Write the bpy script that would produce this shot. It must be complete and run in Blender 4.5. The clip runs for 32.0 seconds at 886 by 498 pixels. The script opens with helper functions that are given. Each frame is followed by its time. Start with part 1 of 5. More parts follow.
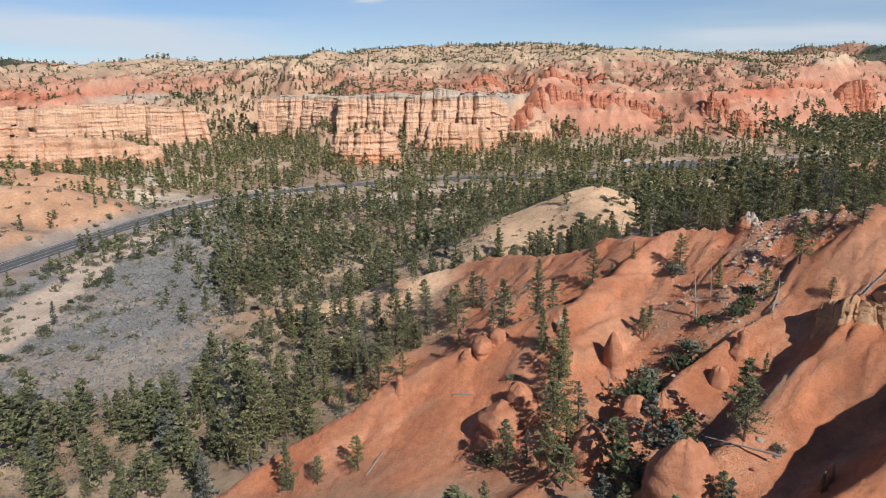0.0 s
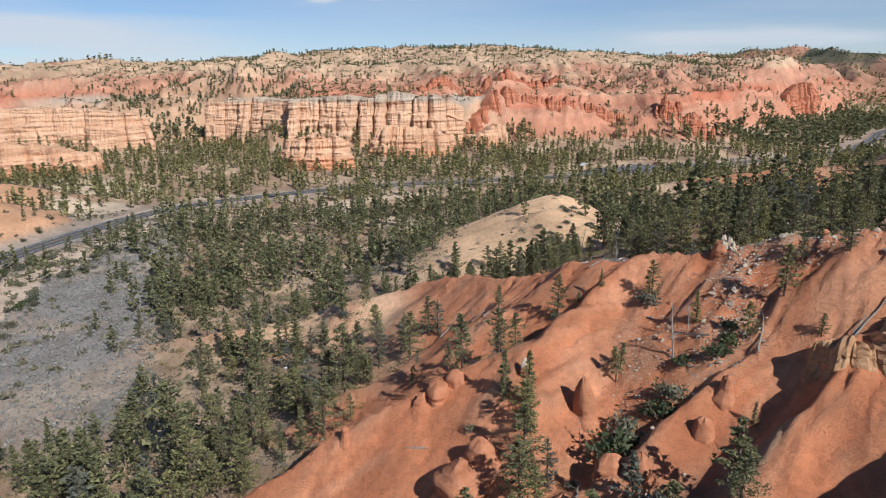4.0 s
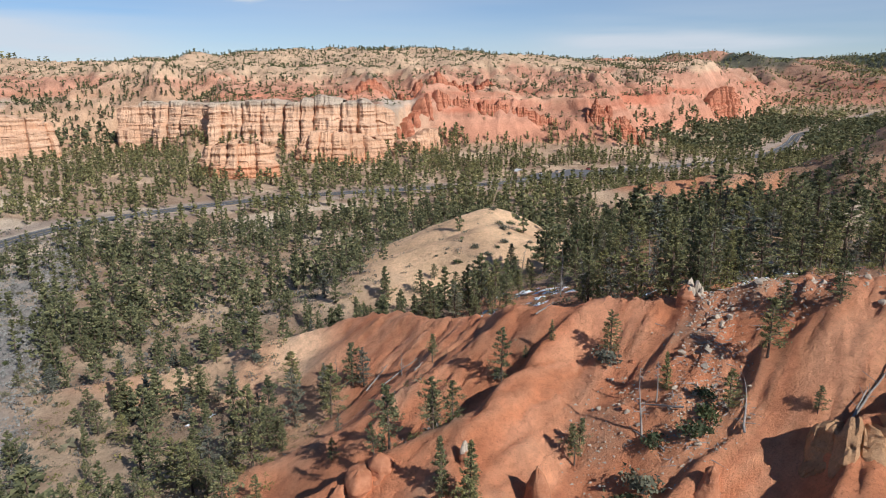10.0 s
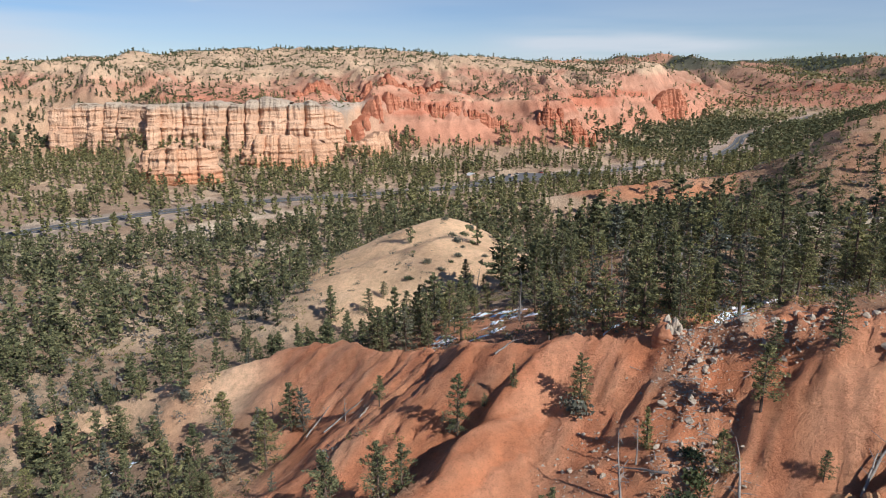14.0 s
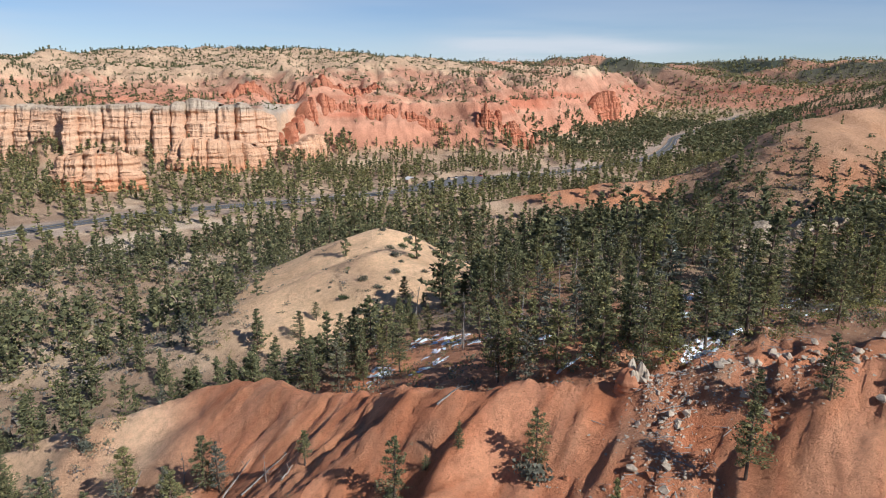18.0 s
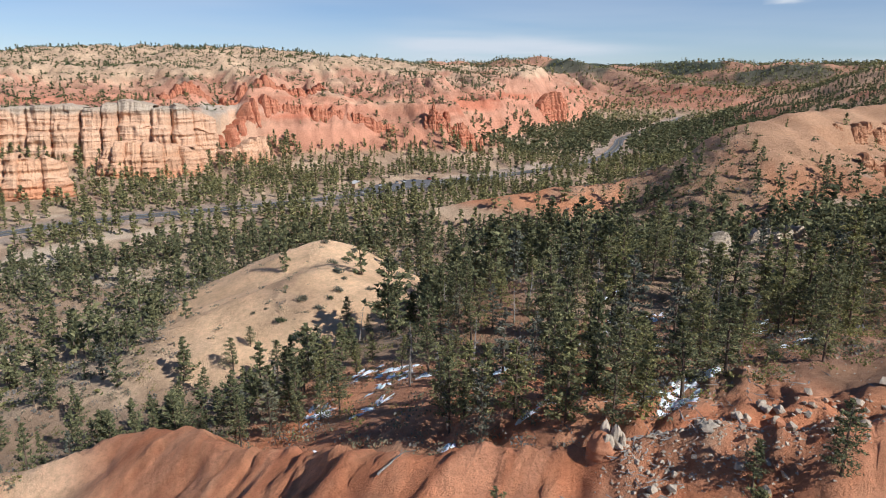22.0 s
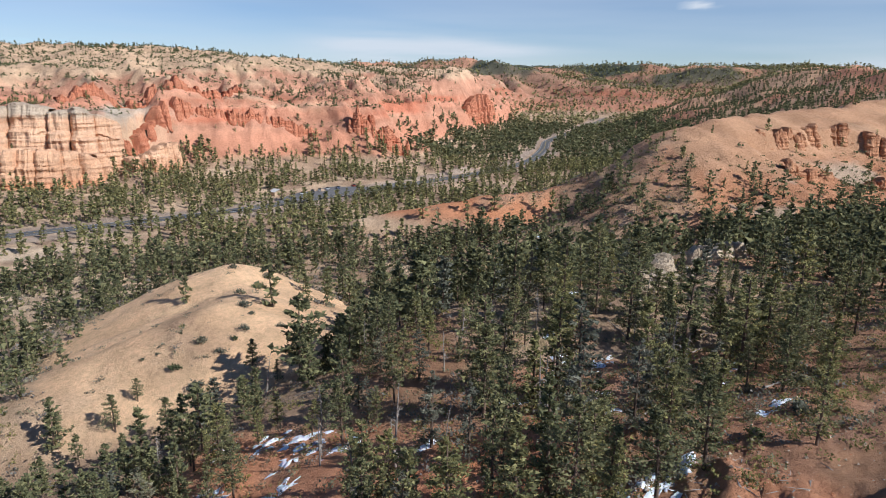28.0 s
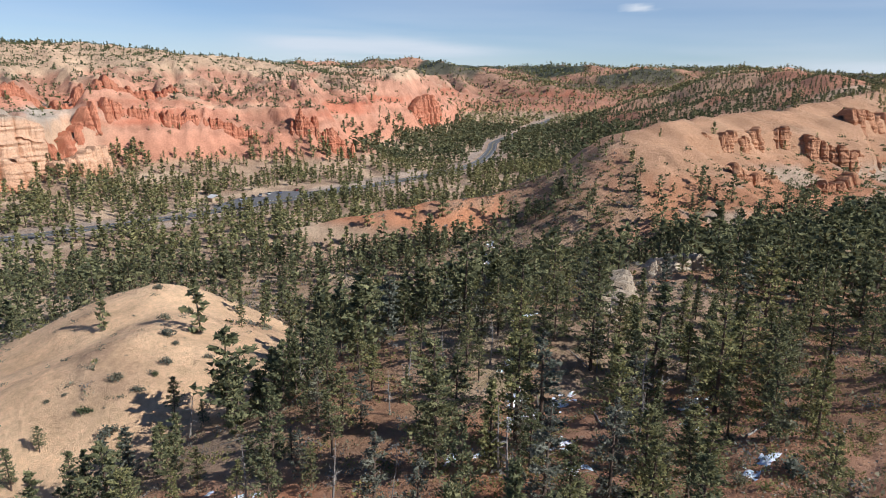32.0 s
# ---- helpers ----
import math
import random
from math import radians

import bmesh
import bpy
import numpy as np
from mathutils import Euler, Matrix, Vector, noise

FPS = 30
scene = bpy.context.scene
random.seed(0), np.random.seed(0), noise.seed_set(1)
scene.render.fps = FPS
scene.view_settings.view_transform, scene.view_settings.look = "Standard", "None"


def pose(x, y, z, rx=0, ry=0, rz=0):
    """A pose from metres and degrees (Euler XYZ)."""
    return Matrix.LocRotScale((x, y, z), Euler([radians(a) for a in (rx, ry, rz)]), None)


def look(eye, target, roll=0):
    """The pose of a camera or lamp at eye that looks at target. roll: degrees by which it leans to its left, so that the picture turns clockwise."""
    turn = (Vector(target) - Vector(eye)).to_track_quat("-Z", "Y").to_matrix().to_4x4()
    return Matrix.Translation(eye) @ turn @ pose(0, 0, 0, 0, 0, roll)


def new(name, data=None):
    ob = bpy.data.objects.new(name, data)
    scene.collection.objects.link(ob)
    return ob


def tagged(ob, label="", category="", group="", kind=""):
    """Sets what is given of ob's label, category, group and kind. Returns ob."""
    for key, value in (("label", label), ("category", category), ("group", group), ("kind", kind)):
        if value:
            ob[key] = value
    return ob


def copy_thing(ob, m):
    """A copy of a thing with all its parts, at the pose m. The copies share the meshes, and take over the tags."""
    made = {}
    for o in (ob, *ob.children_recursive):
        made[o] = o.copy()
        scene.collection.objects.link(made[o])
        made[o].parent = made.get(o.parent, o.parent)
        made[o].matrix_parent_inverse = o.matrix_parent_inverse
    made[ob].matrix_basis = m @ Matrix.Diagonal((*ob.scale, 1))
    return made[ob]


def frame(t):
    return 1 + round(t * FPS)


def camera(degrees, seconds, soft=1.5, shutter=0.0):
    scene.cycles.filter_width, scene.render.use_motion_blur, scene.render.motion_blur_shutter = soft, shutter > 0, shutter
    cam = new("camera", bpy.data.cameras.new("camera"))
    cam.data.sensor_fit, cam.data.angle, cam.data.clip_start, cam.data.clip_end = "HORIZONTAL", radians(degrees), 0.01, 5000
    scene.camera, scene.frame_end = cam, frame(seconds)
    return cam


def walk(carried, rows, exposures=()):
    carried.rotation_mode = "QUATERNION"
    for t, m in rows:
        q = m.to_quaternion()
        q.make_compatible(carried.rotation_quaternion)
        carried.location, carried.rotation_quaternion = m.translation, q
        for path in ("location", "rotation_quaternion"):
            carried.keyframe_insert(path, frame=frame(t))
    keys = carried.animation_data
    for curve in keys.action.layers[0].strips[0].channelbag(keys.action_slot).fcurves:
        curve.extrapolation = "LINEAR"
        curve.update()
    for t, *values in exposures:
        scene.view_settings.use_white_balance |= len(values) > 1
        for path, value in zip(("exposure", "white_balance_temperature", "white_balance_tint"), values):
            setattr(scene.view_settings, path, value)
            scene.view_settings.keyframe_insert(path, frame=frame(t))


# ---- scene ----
cam = camera(67.0, 32.0, soft=1.0)
PATH = (  # seconds, place in metres, turn in degrees
    (0, -0.00, -0.00, 60.00, 75.420, 0.798, -0.207),
    (1, 0.26, 2.59, 60.30, 75.429, 0.769, -1.142),
    (2, 0.52, 5.17, 60.60, 75.428, 0.750, -2.050),
    (3, 0.81, 7.75, 60.90, 75.424, 0.716, -2.983),
    (3.5, 0.96, 9.03, 61.05, 75.442, 0.697, -3.453),
    (5.5, 1.65, 14.13, 61.61, 75.463, 0.614, -5.335),
    (6, 1.86, 15.40, 61.75, 75.444, 0.600, -5.821),
    (7, 2.29, 17.93, 62.03, 75.472, 0.557, -6.782),
    (8, 2.76, 20.44, 62.31, 75.480, 0.521, -7.726),
    (9, 3.26, 22.95, 62.58, 75.491, 0.454, -8.657),
    (10, 3.80, 25.44, 62.84, 75.493, 0.384, -9.593),
    (11, 4.37, 27.93, 63.08, 75.493, 0.329, -10.593),
    (12, 4.97, 30.40, 63.31, 75.504, 0.273, -11.601),
    (13, 5.61, 32.86, 63.52, 75.535, 0.224, -12.598),
    (14, 6.29, 35.30, 63.73, 75.529, 0.137, -13.650),
    (14.5, 6.64, 36.51, 63.83, 75.535, 0.100, -14.283),
    (16.5, 8.19, 41.31, 64.21, 75.585, -0.024, -16.939),
    (17, 8.62, 42.49, 64.30, 75.582, -0.052, -17.571),
    (18, 9.51, 44.83, 64.48, 75.567, -0.125, -18.824),
    (19, 10.45, 47.15, 64.67, 75.545, -0.197, -20.012),
    (20, 11.46, 49.43, 64.85, 75.567, -0.240, -21.196),
    (21, 12.52, 51.69, 65.05, 75.571, -0.306, -22.180),
    (22, 13.63, 53.92, 65.25, 75.577, -0.370, -23.140),
    (23, 14.80, 56.13, 65.47, 75.560, -0.405, -24.113),
    (24, 16.00, 58.32, 65.70, 75.581, -0.498, -25.073),
    (25, 17.24, 60.49, 65.95, 75.599, -0.525, -26.035),
    (25.5, 17.87, 61.57, 66.07, 75.605, -0.554, -26.512),
    (27.5, 20.48, 65.84, 66.58, 75.653, -0.647, -28.700),
    (28, 21.15, 66.90, 66.70, 75.673, -0.664, -29.251),
    (29, 22.50, 69.01, 66.94, 75.664, -0.706, -30.364),
    (30, 23.87, 71.12, 67.18, 75.662, -0.786, -31.472),
    (31, 25.24, 73.21, 67.41, 75.679, -0.888, -32.597),
    (32, 26.62, 75.31, 67.64, 75.702, -0.962, -33.716),
)
walk(cam, [(row[0], pose(*row[1:])) for row in PATH], exposures=((0.0, -0.16, 6100.0, 10.0), (14.0, -0.12, 6100.0, 10.0), (32.0, -0.02, 6000.0, 10.0)))

# ---------------------------------------------------------------- sun and sky
SUN_AZ, SUN_EL = 149.0, 38.0          # degrees clockwise from +y, and above the horizon
sun = new("sun", bpy.data.lights.new("sun", "SUN"))
sun.data.energy, sun.data.angle, sun.data.color = 5.7, radians(0.55), (1.0, 0.965, 0.90)
to_sun = Vector((math.sin(radians(SUN_AZ)) * math.cos(radians(SUN_EL)), math.cos(radians(SUN_AZ)) * math.cos(radians(SUN_EL)), math.sin(radians(SUN_EL))))
sun.matrix_world = look(to_sun * 300, (0, 0, 0))

world = bpy.data.worlds.new("sky")
scene.world = world
world.use_nodes = True
wt = world.node_tree
sky = wt.nodes.new("ShaderNodeTexSky")
sky.sky_type, sky.sun_disc = "NISHITA", False
sky.sun_elevation, sky.sun_rotation = radians(SUN_EL), radians(SUN_AZ)
sky.altitude, sky.air_density, sky.dust_density, sky.ozone_density = 2200, 1.0, 0.0, 3.0
clear = wt.nodes.new("ShaderNodeMix")
clear.data_type, clear.blend_type = "RGBA", "MULTIPLY"
clear.inputs["Factor"].default_value = 1.0
clear.inputs["B"].default_value = (0.94, 1.0, 1.10, 1)
wt.links.new(sky.outputs[0], clear.inputs["A"])
wt.links.new(clear.outputs["Result"], wt.nodes["Background"].inputs["Color"])
wt.nodes["Background"].inputs["Strength"].default_value = 0.083


# ---------------------------------------------------------------- noise and landform
def lattice(ix, iy, seed):
    h = (ix.astype(np.int64) * 374761393 + iy.astype(np.int64) * 668265263 + seed * 974634281) & 0x7FFFFFFF
    h = ((h ^ (h >> 13)) * 1274126177) & 0x7FFFFFFF
    return ((h ^ (h >> 16)) & 0xFFFF) / 65535.0


def vnoise(x, y, seed=0):
    ix, iy = np.floor(x), np.floor(y)
    fx, fy = x - ix, y - iy
    fx, fy = fx * fx * (3 - 2 * fx), fy * fy * (3 - 2 * fy)
    a, b = lattice(ix, iy, seed), lattice(ix + 1, iy, seed)
    c, d = lattice(ix, iy + 1, seed), lattice(ix + 1, iy + 1, seed)
    return (a + (b - a) * fx) * (1 - fy) + (c + (d - c) * fx) * fy


def fbm(x, y, octaves=4, seed=0):
    """About -1 to 1."""
    out, amp, tot = 0 * x, 1.0, 0.0
    for k in range(octaves):
        out = out + amp * (2 * vnoise(x * 2 ** k + 17.3 * k, y * 2 ** k - 9.1 * k, seed + k) - 1)
        tot += amp
        amp *= 0.5
    return out / tot * 1.5


def ridged(x, y, octaves=3, seed=0):
    """0 in the gullies, 1 on the crests."""
    out, amp, tot = 0 * x, 1.0, 0.0
    for k in range(octaves):
        out = out + amp * (1 - np.abs(2 * vnoise(x * 2 ** k + 5.7 * k, y * 2 ** k + 3.3 * k, seed + k) - 1))
        tot += amp
        amp *= 0.5
    return out / tot


def step(a, b, v):
    t = np.clip((v - a) / (b - a), 0, 1)
    return t * t * (3 - 2 * t)


def smax(a, b, k=2.0):
    return (a + b + np.sqrt((a - b) ** 2 + k * k)) / 2


def crest(x, y, pts, left, right, rounding=2.0):
    """A ridge along pts (x, y, height); it falls by left and right (slopes) on the two sides of its course."""
    best = np.full(np.shape(x), -1e3)
    for (ax, ay, az), (bx, by, bz) in zip(pts[:-1], pts[1:]):
        dx, dy = bx - ax, by - ay
        t = np.clip(((x - ax) * dx + (y - ay) * dy) / (dx * dx + dy * dy), 0, 1)
        d = np.hypot(x - ax - t * dx, y - ay - t * dy)
        side = dx * (y - ay) - dy * (x - ax)
        lean = np.clip(side / (math.hypot(dx, dy) * d + 1e-6), -1, 1)
        slope = (left + right) / 2 + lean * (left - right) / 2
        best = np.maximum(best, az + t * (bz - az) - slope * (np.sqrt(d * d + rounding ** 2) - rounding))
    return best


def path_distance(x, y, pts):
    """Distance from a course, and how far along it."""
    best, along, run = np.full(np.shape(x), 1e9), 0 * x, 0.0
    for (ax, ay), (bx, by) in zip(pts[:-1], pts[1:]):
        dx, dy = bx - ax, by - ay
        ln = math.hypot(dx, dy)
        t = np.clip(((x - ax) * dx + (y - ay) * dy) / ln ** 2, 0, 1)
        d = np.hypot(x - ax - t * dx, y - ay - t * dy)
        along = np.where(d < best, run + t * ln, along)
        best = np.minimum(best, d)
        run += ln
    return best, along


def terrace(h, rise, sharp):
    """Steps in soft and hard beds."""
    k = np.floor(h / rise)
    f = np.clip(h / rise - k, 1e-4, 1 - 1e-4)
    return (k + f ** sharp / (f ** sharp + (1 - f) ** sharp)) * rise


def bench(h, low, high, sharp=3.0):
    """Turns a slope between two heights into a cliff with a bench on top."""
    t = np.clip((h - low) / (high - low), 0, 1)
    u = np.where(t < 0.5, 0.5 * (2 * t) ** sharp, 1 - 0.5 * (2 - 2 * t) ** sharp)
    return np.where((h > low) & (h < high), low + (high - low) * u, h)


ROAD = ((-170, 100), (-152, 180), (-146, 212), (-140, 240), (-133, 274), (-123, 311), (-108, 340), (-77, 362), (-40, 382), (-7, 394), (40, 400), (90, 408),
        (140, 424), (200, 444), (249, 463), (310, 487), (360, 520), (404, 565), (440, 605), (480, 655), (535, 702), (640, 790), (760, 890), (870, 985))
RED_CREST = ((150, 30, 62), (110, 52, 55), (75, 68, 48), (55, 79, 44.2), (47, 85, 41), (41, 90, 38.6), (35, 95, 37.1), (28, 102, 34.7), (20, 120, 26), (13, 133, 23.5), (7, 141, 20.2),
             (-8, 146, 15), (-12, 150, 13), (-30, 153, 7), (-57, 157, 2))
SPUR_B = ((33, 97, 36.9), (24, 90, 32.8), (16, 83, 29.8), (5, 85, 24.6), (-6, 85, 19.6), (-16, 80, 15), (-27, 75, 9), (-45, 68, 0))
SPUR_A = ((26, 103, 34.5), (17, 101, 28), (8, 102, 22), (-6, 103, 15), (-22, 100, 6))
SPUR_C = ((60, 78, 44.4), (47, 75, 38.6), (34, 71, 31.4), (23, 65.5, 25.6), (6, 57, 19), (-20, 46, 5))
SPUR_D = ((70, 68, 47), (54, 66, 41.5), (42, 65, 36.2), (32, 57, 30), (15, 47, 21), (-12, 36, 5))
SPUR_E = ((85, 48, 51), (60, 51, 44), (45, 49, 38.5), (25, 41, 29), (0, 30, 13))
BENCH = ((160, 36, 58), (100, 66, 49), (75, 79, 44), (60, 84.5, 41.8), (50, 89.5, 39.4))
NEAR = ((RED_CREST, 0.62, 0.85), (SPUR_A, 0.55, 1.2), (SPUR_B, 0.5, 1.4), (SPUR_C, 0.55, 1.5), (SPUR_D, 0.55, 1.6), (SPUR_E, 0.45, 1.5), (BENCH, 0.7, 0.3))
TAN_HILL = ((90, 160, 19), (66, 170, 20.5), (54, 182, 22), (47, 194, 23.4), (51, 212, 20.2), (52, 227, 22), (56, 243, 17), (60, 260, 8))
TAN_SPUR = ((47, 193, 23), (36, 193, 20.2), (24, 192.5, 16.6), (13, 190, 12), (6, 188, 8.6), (-6, 185, 2.5))
RIGHT_HILL = ((228, 264, 33), (240, 266, 43), (249, 267, 47.4), (281, 270, 50.4), (322, 272, 51.8), (388, 274, 56), (436, 276, 60), (520, 290, 64))
RIGHT_FOOT = ((240, 262, 40), (219, 236, 28), (205, 212, 19), (198, 190, 15))
RIGHT_FOOT_B = ((300, 250, 44), (270, 215, 30), (250, 190, 20))
TONGUE = ((225, 280, 24), (202, 294, 21), (172, 306, 18), (140, 322, 11), (110, 336, 4))
EAST_RIDGE = ((480, 250, 58), (560, 330, 66), (660, 416, 74), (800, 560, 76), (1000, 720, 80), (1424, 969, 82), (2000, 1200, 90))
# the north wall: the edge of its cliffs, and the skyline behind
CLIFF_EDGE = ((-700, 640), (-420, 575), (-260, 600), (-150, 625), (-112, 600), (-84, 566), (-40, 552), (10, 540), (45, 538), (66, 556), (100, 576), (150, 572), (200, 560),
              (235, 548), (262, 566), (290, 640), (345, 655), (420, 760), (560, 870), (660, 1010), (760, 1100), (900, 1250), (1300, 1700))
SKYLINE = ((-900, 1150, 78), (-560, 1060, 80), (-408, 1016, 89), (-290, 950, 75), (-238, 917, 86), (-150, 905, 88), (-72, 897, 90), (0, 900, 93), (63, 904, 97), (95, 938, 101), (118, 905, 95),
           (185, 900, 87.5), (300, 905, 86), (430, 895, 79), (540, 905, 62))
NORTH_SPURS = (((-190, 695, 60), (-145, 690, 68), (-95, 680, 62)), ((60, 800, 80), (110, 660, 59), (95, 583, 47)), ((95, 583, 46), (160, 568, 42), (225, 552, 34), (250, 541, 25)),
               ((300, 900, 84), (300, 760, 64), (262, 640, 46), (232, 565, 34)), ((430, 895, 78), (400, 800, 58), (362, 705, 30), (337, 655, 12)),
               ((540, 905, 62), (520, 850, 36), (505, 800, 12)), ((-72, 897, 89), (-40, 760, 66), (-30, 640, 47)), ((-238, 917, 84), (-250, 780, 66), (-270, 680, 46)),
               ((-408, 1016, 88), (-420, 850, 66), (-430, 700, 44)), ((760, 1280, 80), (713, 1157, 40), (690, 1080, 16)), ((1000, 1500, 88), (900, 1300, 60), (840, 1180, 20)))
# flat-topped rocks: course, half width, top, foot
BUTTES = ((((-66, 470), (-38, 464)), 5, 21, 3), (((-8, 513), (38, 517)), 8, 21, 8), (((-290, 418), (-240, 434), (-205, 452)), 7, 22, 8), (((-380, 520), (-300, 540), (-215, 552)), 9, 36, 14),
          (((-345, 428), (-275, 440)), 8, 34, 8), (((700, 1150), (735, 1170)), 14, 46, 22))
WEST_HILLS = (((-300, 235, 28), (-230, 262, 21), (-190, 278, 18), (-164, 287, 14.5), (-146, 296, 6)), ((-260, 180, 22), (-205, 214, 15), (-170, 236, 9), (-152, 250, 2)),
              ((-330, 330, 22), (-250, 345, 18), (-190, 352, 12), (-160, 350, 5)))


def bluff(x, y, pts, half, top, foot):
    """A flat-topped rock with fluted sides."""
    d, along = path_distance(x + 3 * fbm(x / 14, y / 14, 3, 141), y + 3 * fbm(x / 14, y / 14, 3, 143), pts)
    d = d + 6.5 * (ridged((x + y * 0.4) / 8.5, (y - x * 0.4) / 8.5, 2, 145) - 0.6)
    crown = top + 2.5 * (ridged(x / 7, y / 7, 2, 147) - 0.6)
    return foot + (crown - foot) * (0.55 * step(half + 1.5, half - 2.5, d) + 0.45 * step(half - 3, half - 7, d)) - 0.35 * np.clip(d - half, 0, 200)


def near_red(x, y):
    out = crest(x, y, *NEAR[0], 0.8)
    for pts, left, right in NEAR[1:]:
        out = smax(out, crest(x, y, pts, left, right, 0.7), 0.7)
    return out


def landform(x, y):
    """The height of the ground."""
    x, y = np.atleast_1d(np.asarray(x, float)), np.atleast_1d(np.asarray(y, float))
    wob_x = x + 5 * fbm(x / 31, y / 31, 3, 3)
    wob_y = y + 5 * fbm(x / 31, y / 31, 3, 9)
    droad, _ = path_distance(x, y, ROAD)
    # valley floor, rising to the forest bench in the south-east
    h = 1.0 * fbm(x / 45, y / 45, 3, 11)
    rise_to_bench = step(-60, 95, x - 0.25 * (y - 150)) * (1 - step(132, 232, y - 0.12 * x))
    h = h + (31 - 8 * step(140, 205, x)) * rise_to_bench + 0.9 * fbm(x / 14, y / 14, 3, 13) * step(0.1, 0.5, rise_to_bench)
    h = h + 6.0 * step(30, 160, droad) * step(280, 430, y) + 9.0 * np.exp(-((x - 180) / 55) ** 2 - ((y - 262) / 38) ** 2)
    # far plateau ring
    dist = np.hypot(x, y)
    h = h + 78 * step(1250, 2000, dist) + 38 * step(2300, 3600, dist) + step(1200, 1700, dist) * (10 * fbm(x / 420, y / 420, 4, 41) + 60 * (ridged(x / 300, y / 300, 4, 43) ** 1.4 - 0.45) * step(2900, 2000, dist))
    # near red ridge with its spurs
    gul = ridged((x * 0.90 + y * 0.43) / 50, (y * 0.90 - x * 0.43) / 8, 3, 21) - 0.62
    near = near_red(x + 1.8 * fbm(x / 11, y / 11, 3, 25), y + 1.8 * fbm(x / 11, y / 11, 3, 27))
    bend = 1.6 * fbm(x / 9, y / 9, 3, 35)
    along, over = (x * 0.86 + y * 0.5), (y * 0.86 - x * 0.5) + bend
    rills = 0.9 * (ridged(along / 14, over / 2.6, 2, 23) - 0.6) + 0.75 * (ridged(along / 8, over / 1.05, 2, 29) - 0.6)
    crumbs = 0.28 * fbm(x / 1.6, y / 1.6, 3, 37) + 0.5 * np.clip(fbm(x / 5, y / 5, 3, 39) - 0.35, 0, 1)
    near = near + (1.1 * gul + rills + crumbs) * step(1, 8, near - h) * (1 - 0.65 * step(55, 75, x))
    h = smax(h, near, 2.0)
    # tan hill
    tan = smax(crest(wob_x, wob_y, TAN_HILL, 0.42, 0.55, 6.0), crest(wob_x, wob_y, TAN_SPUR, 0.45, 0.42, 5.0), 2.0)
    tan = tan + (1.0 * (ridged(wob_x / 11, wob_y / 26, 2, 53) - 0.6) + 0.45 * (ridged((x + 0.5 * y) / 3.4, y / 12, 2, 55) - 0.6)) * step(4, 12, tan)
    h = smax(h, tan, 2.0)
    # right hill, its feet, the low red tongue
    rh = crest(wob_x, wob_y, RIGHT_HILL, 0.75, 0.40, 3.0)
    rh = smax(rh, crest(x, y, RIGHT_FOOT, 0.45, 0.45, 3.0), 2.0)
    rh = smax(rh, crest(x, y, RIGHT_FOOT_B, 0.45, 0.45, 3.0), 2.0)
    rh = rh + (2.2 * (ridged(wob_x / 16, wob_y / 38, 3, 31) - 0.6) + 1.8 * (ridged(wob_x / 6, wob_y / 22, 2, 33) - 0.6)) * step(1, 6, rh - h)
    ledge_y = np.interp(x, (262, 285, 320, 330, 352, 364, 400, 430), (254, 251, 249, 249, 225, 220, 246, 246))
    rh = rh - 6 * step(1.5, -2.5, y - ledge_y) * step(-60, -25, y - ledge_y) * step(262, 276, x) * step(480, 430, x)
    rh = rh + 0.9 * (ridged((x + 0.3 * y + 3 * fbm(x / 15, y / 15, 2, 34)) / 3.2, y / 16, 2, 36) - 0.6) * step(1, 6, rh - h)
    h = smax(h, rh, 2.0)
    h = smax(h, crest(wob_x, wob_y, TONGUE, 0.55, 0.6, 2.0), 1.5)
    # east upland, wooded
    h = smax(h, crest(x, y, EAST_RIDGE, 0.36, 0.3, 20) + 7 * fbm(x / 90, y / 90, 4, 51), 5.0)
    # hills west of the road
    for pts in WEST_HILLS:
        h = smax(h, crest(wob_x, wob_y, pts, 0.42, 0.42, 4.0) + 2.0 * (ridged(x / 12, y / 20, 3, 63) - 0.6), 2.0)
    # north wall: fluted cliffs where the rock is hard, slopes elsewhere, spurs up to the skyline
    ex, ey = x + 7 * fbm(x / 36, y / 36, 3, 61), y + 7 * fbm(x / 36, y / 36, 3, 67)
    px, py = np.array(CLIFF_EDGE, float).T
    edge = (np.interp(ex - 8, px, py) + np.interp(ex, px, py) + np.interp(ex + 8, px, py)) / 3
    tilt = (np.interp(ex + 12, px, py) - np.interp(ex - 12, px, py)) / 24
    d = (ey - edge) / np.sqrt(1 + tilt ** 2)
    along = ex + 0.4 * ey
    hard = step(-105, -85, x) * step(85, 62, x)
    flute = ridged(along / 19, d / 30 + 7, 3, 71) - 0.55 + 0.35 * fbm(x / 11, y / 11, 3, 73)
    top = np.where(x < 85, 41.0, 36.0) + 4 * step(-100, -80, x) * step(55, 40, x) - 10 * step(-100, -160, x) - 14 * step(280, 420, x)
    width = 11 + 75 * (1 - hard)
    flute = flute * (0.15 + 0.85 * hard)
    gold = step(-170, -140, x) * step(62, 48, x)
    foot = 13.0 - 5 * step(85, 140, x) + 9 * gold
    talus = foot * step(-85 + 38 * gold, 0, d)
    wall = np.where(d < 0, talus, foot + (top - foot) * (0.5 * step(-1 + 10 * flute, 4 + 10 * flute + 0.2 * width, d) + 0.5 * step(6 + 12 * flute, width + 9 * flute, d)))
    rise = np.clip(d - 22, 0, 1e4)
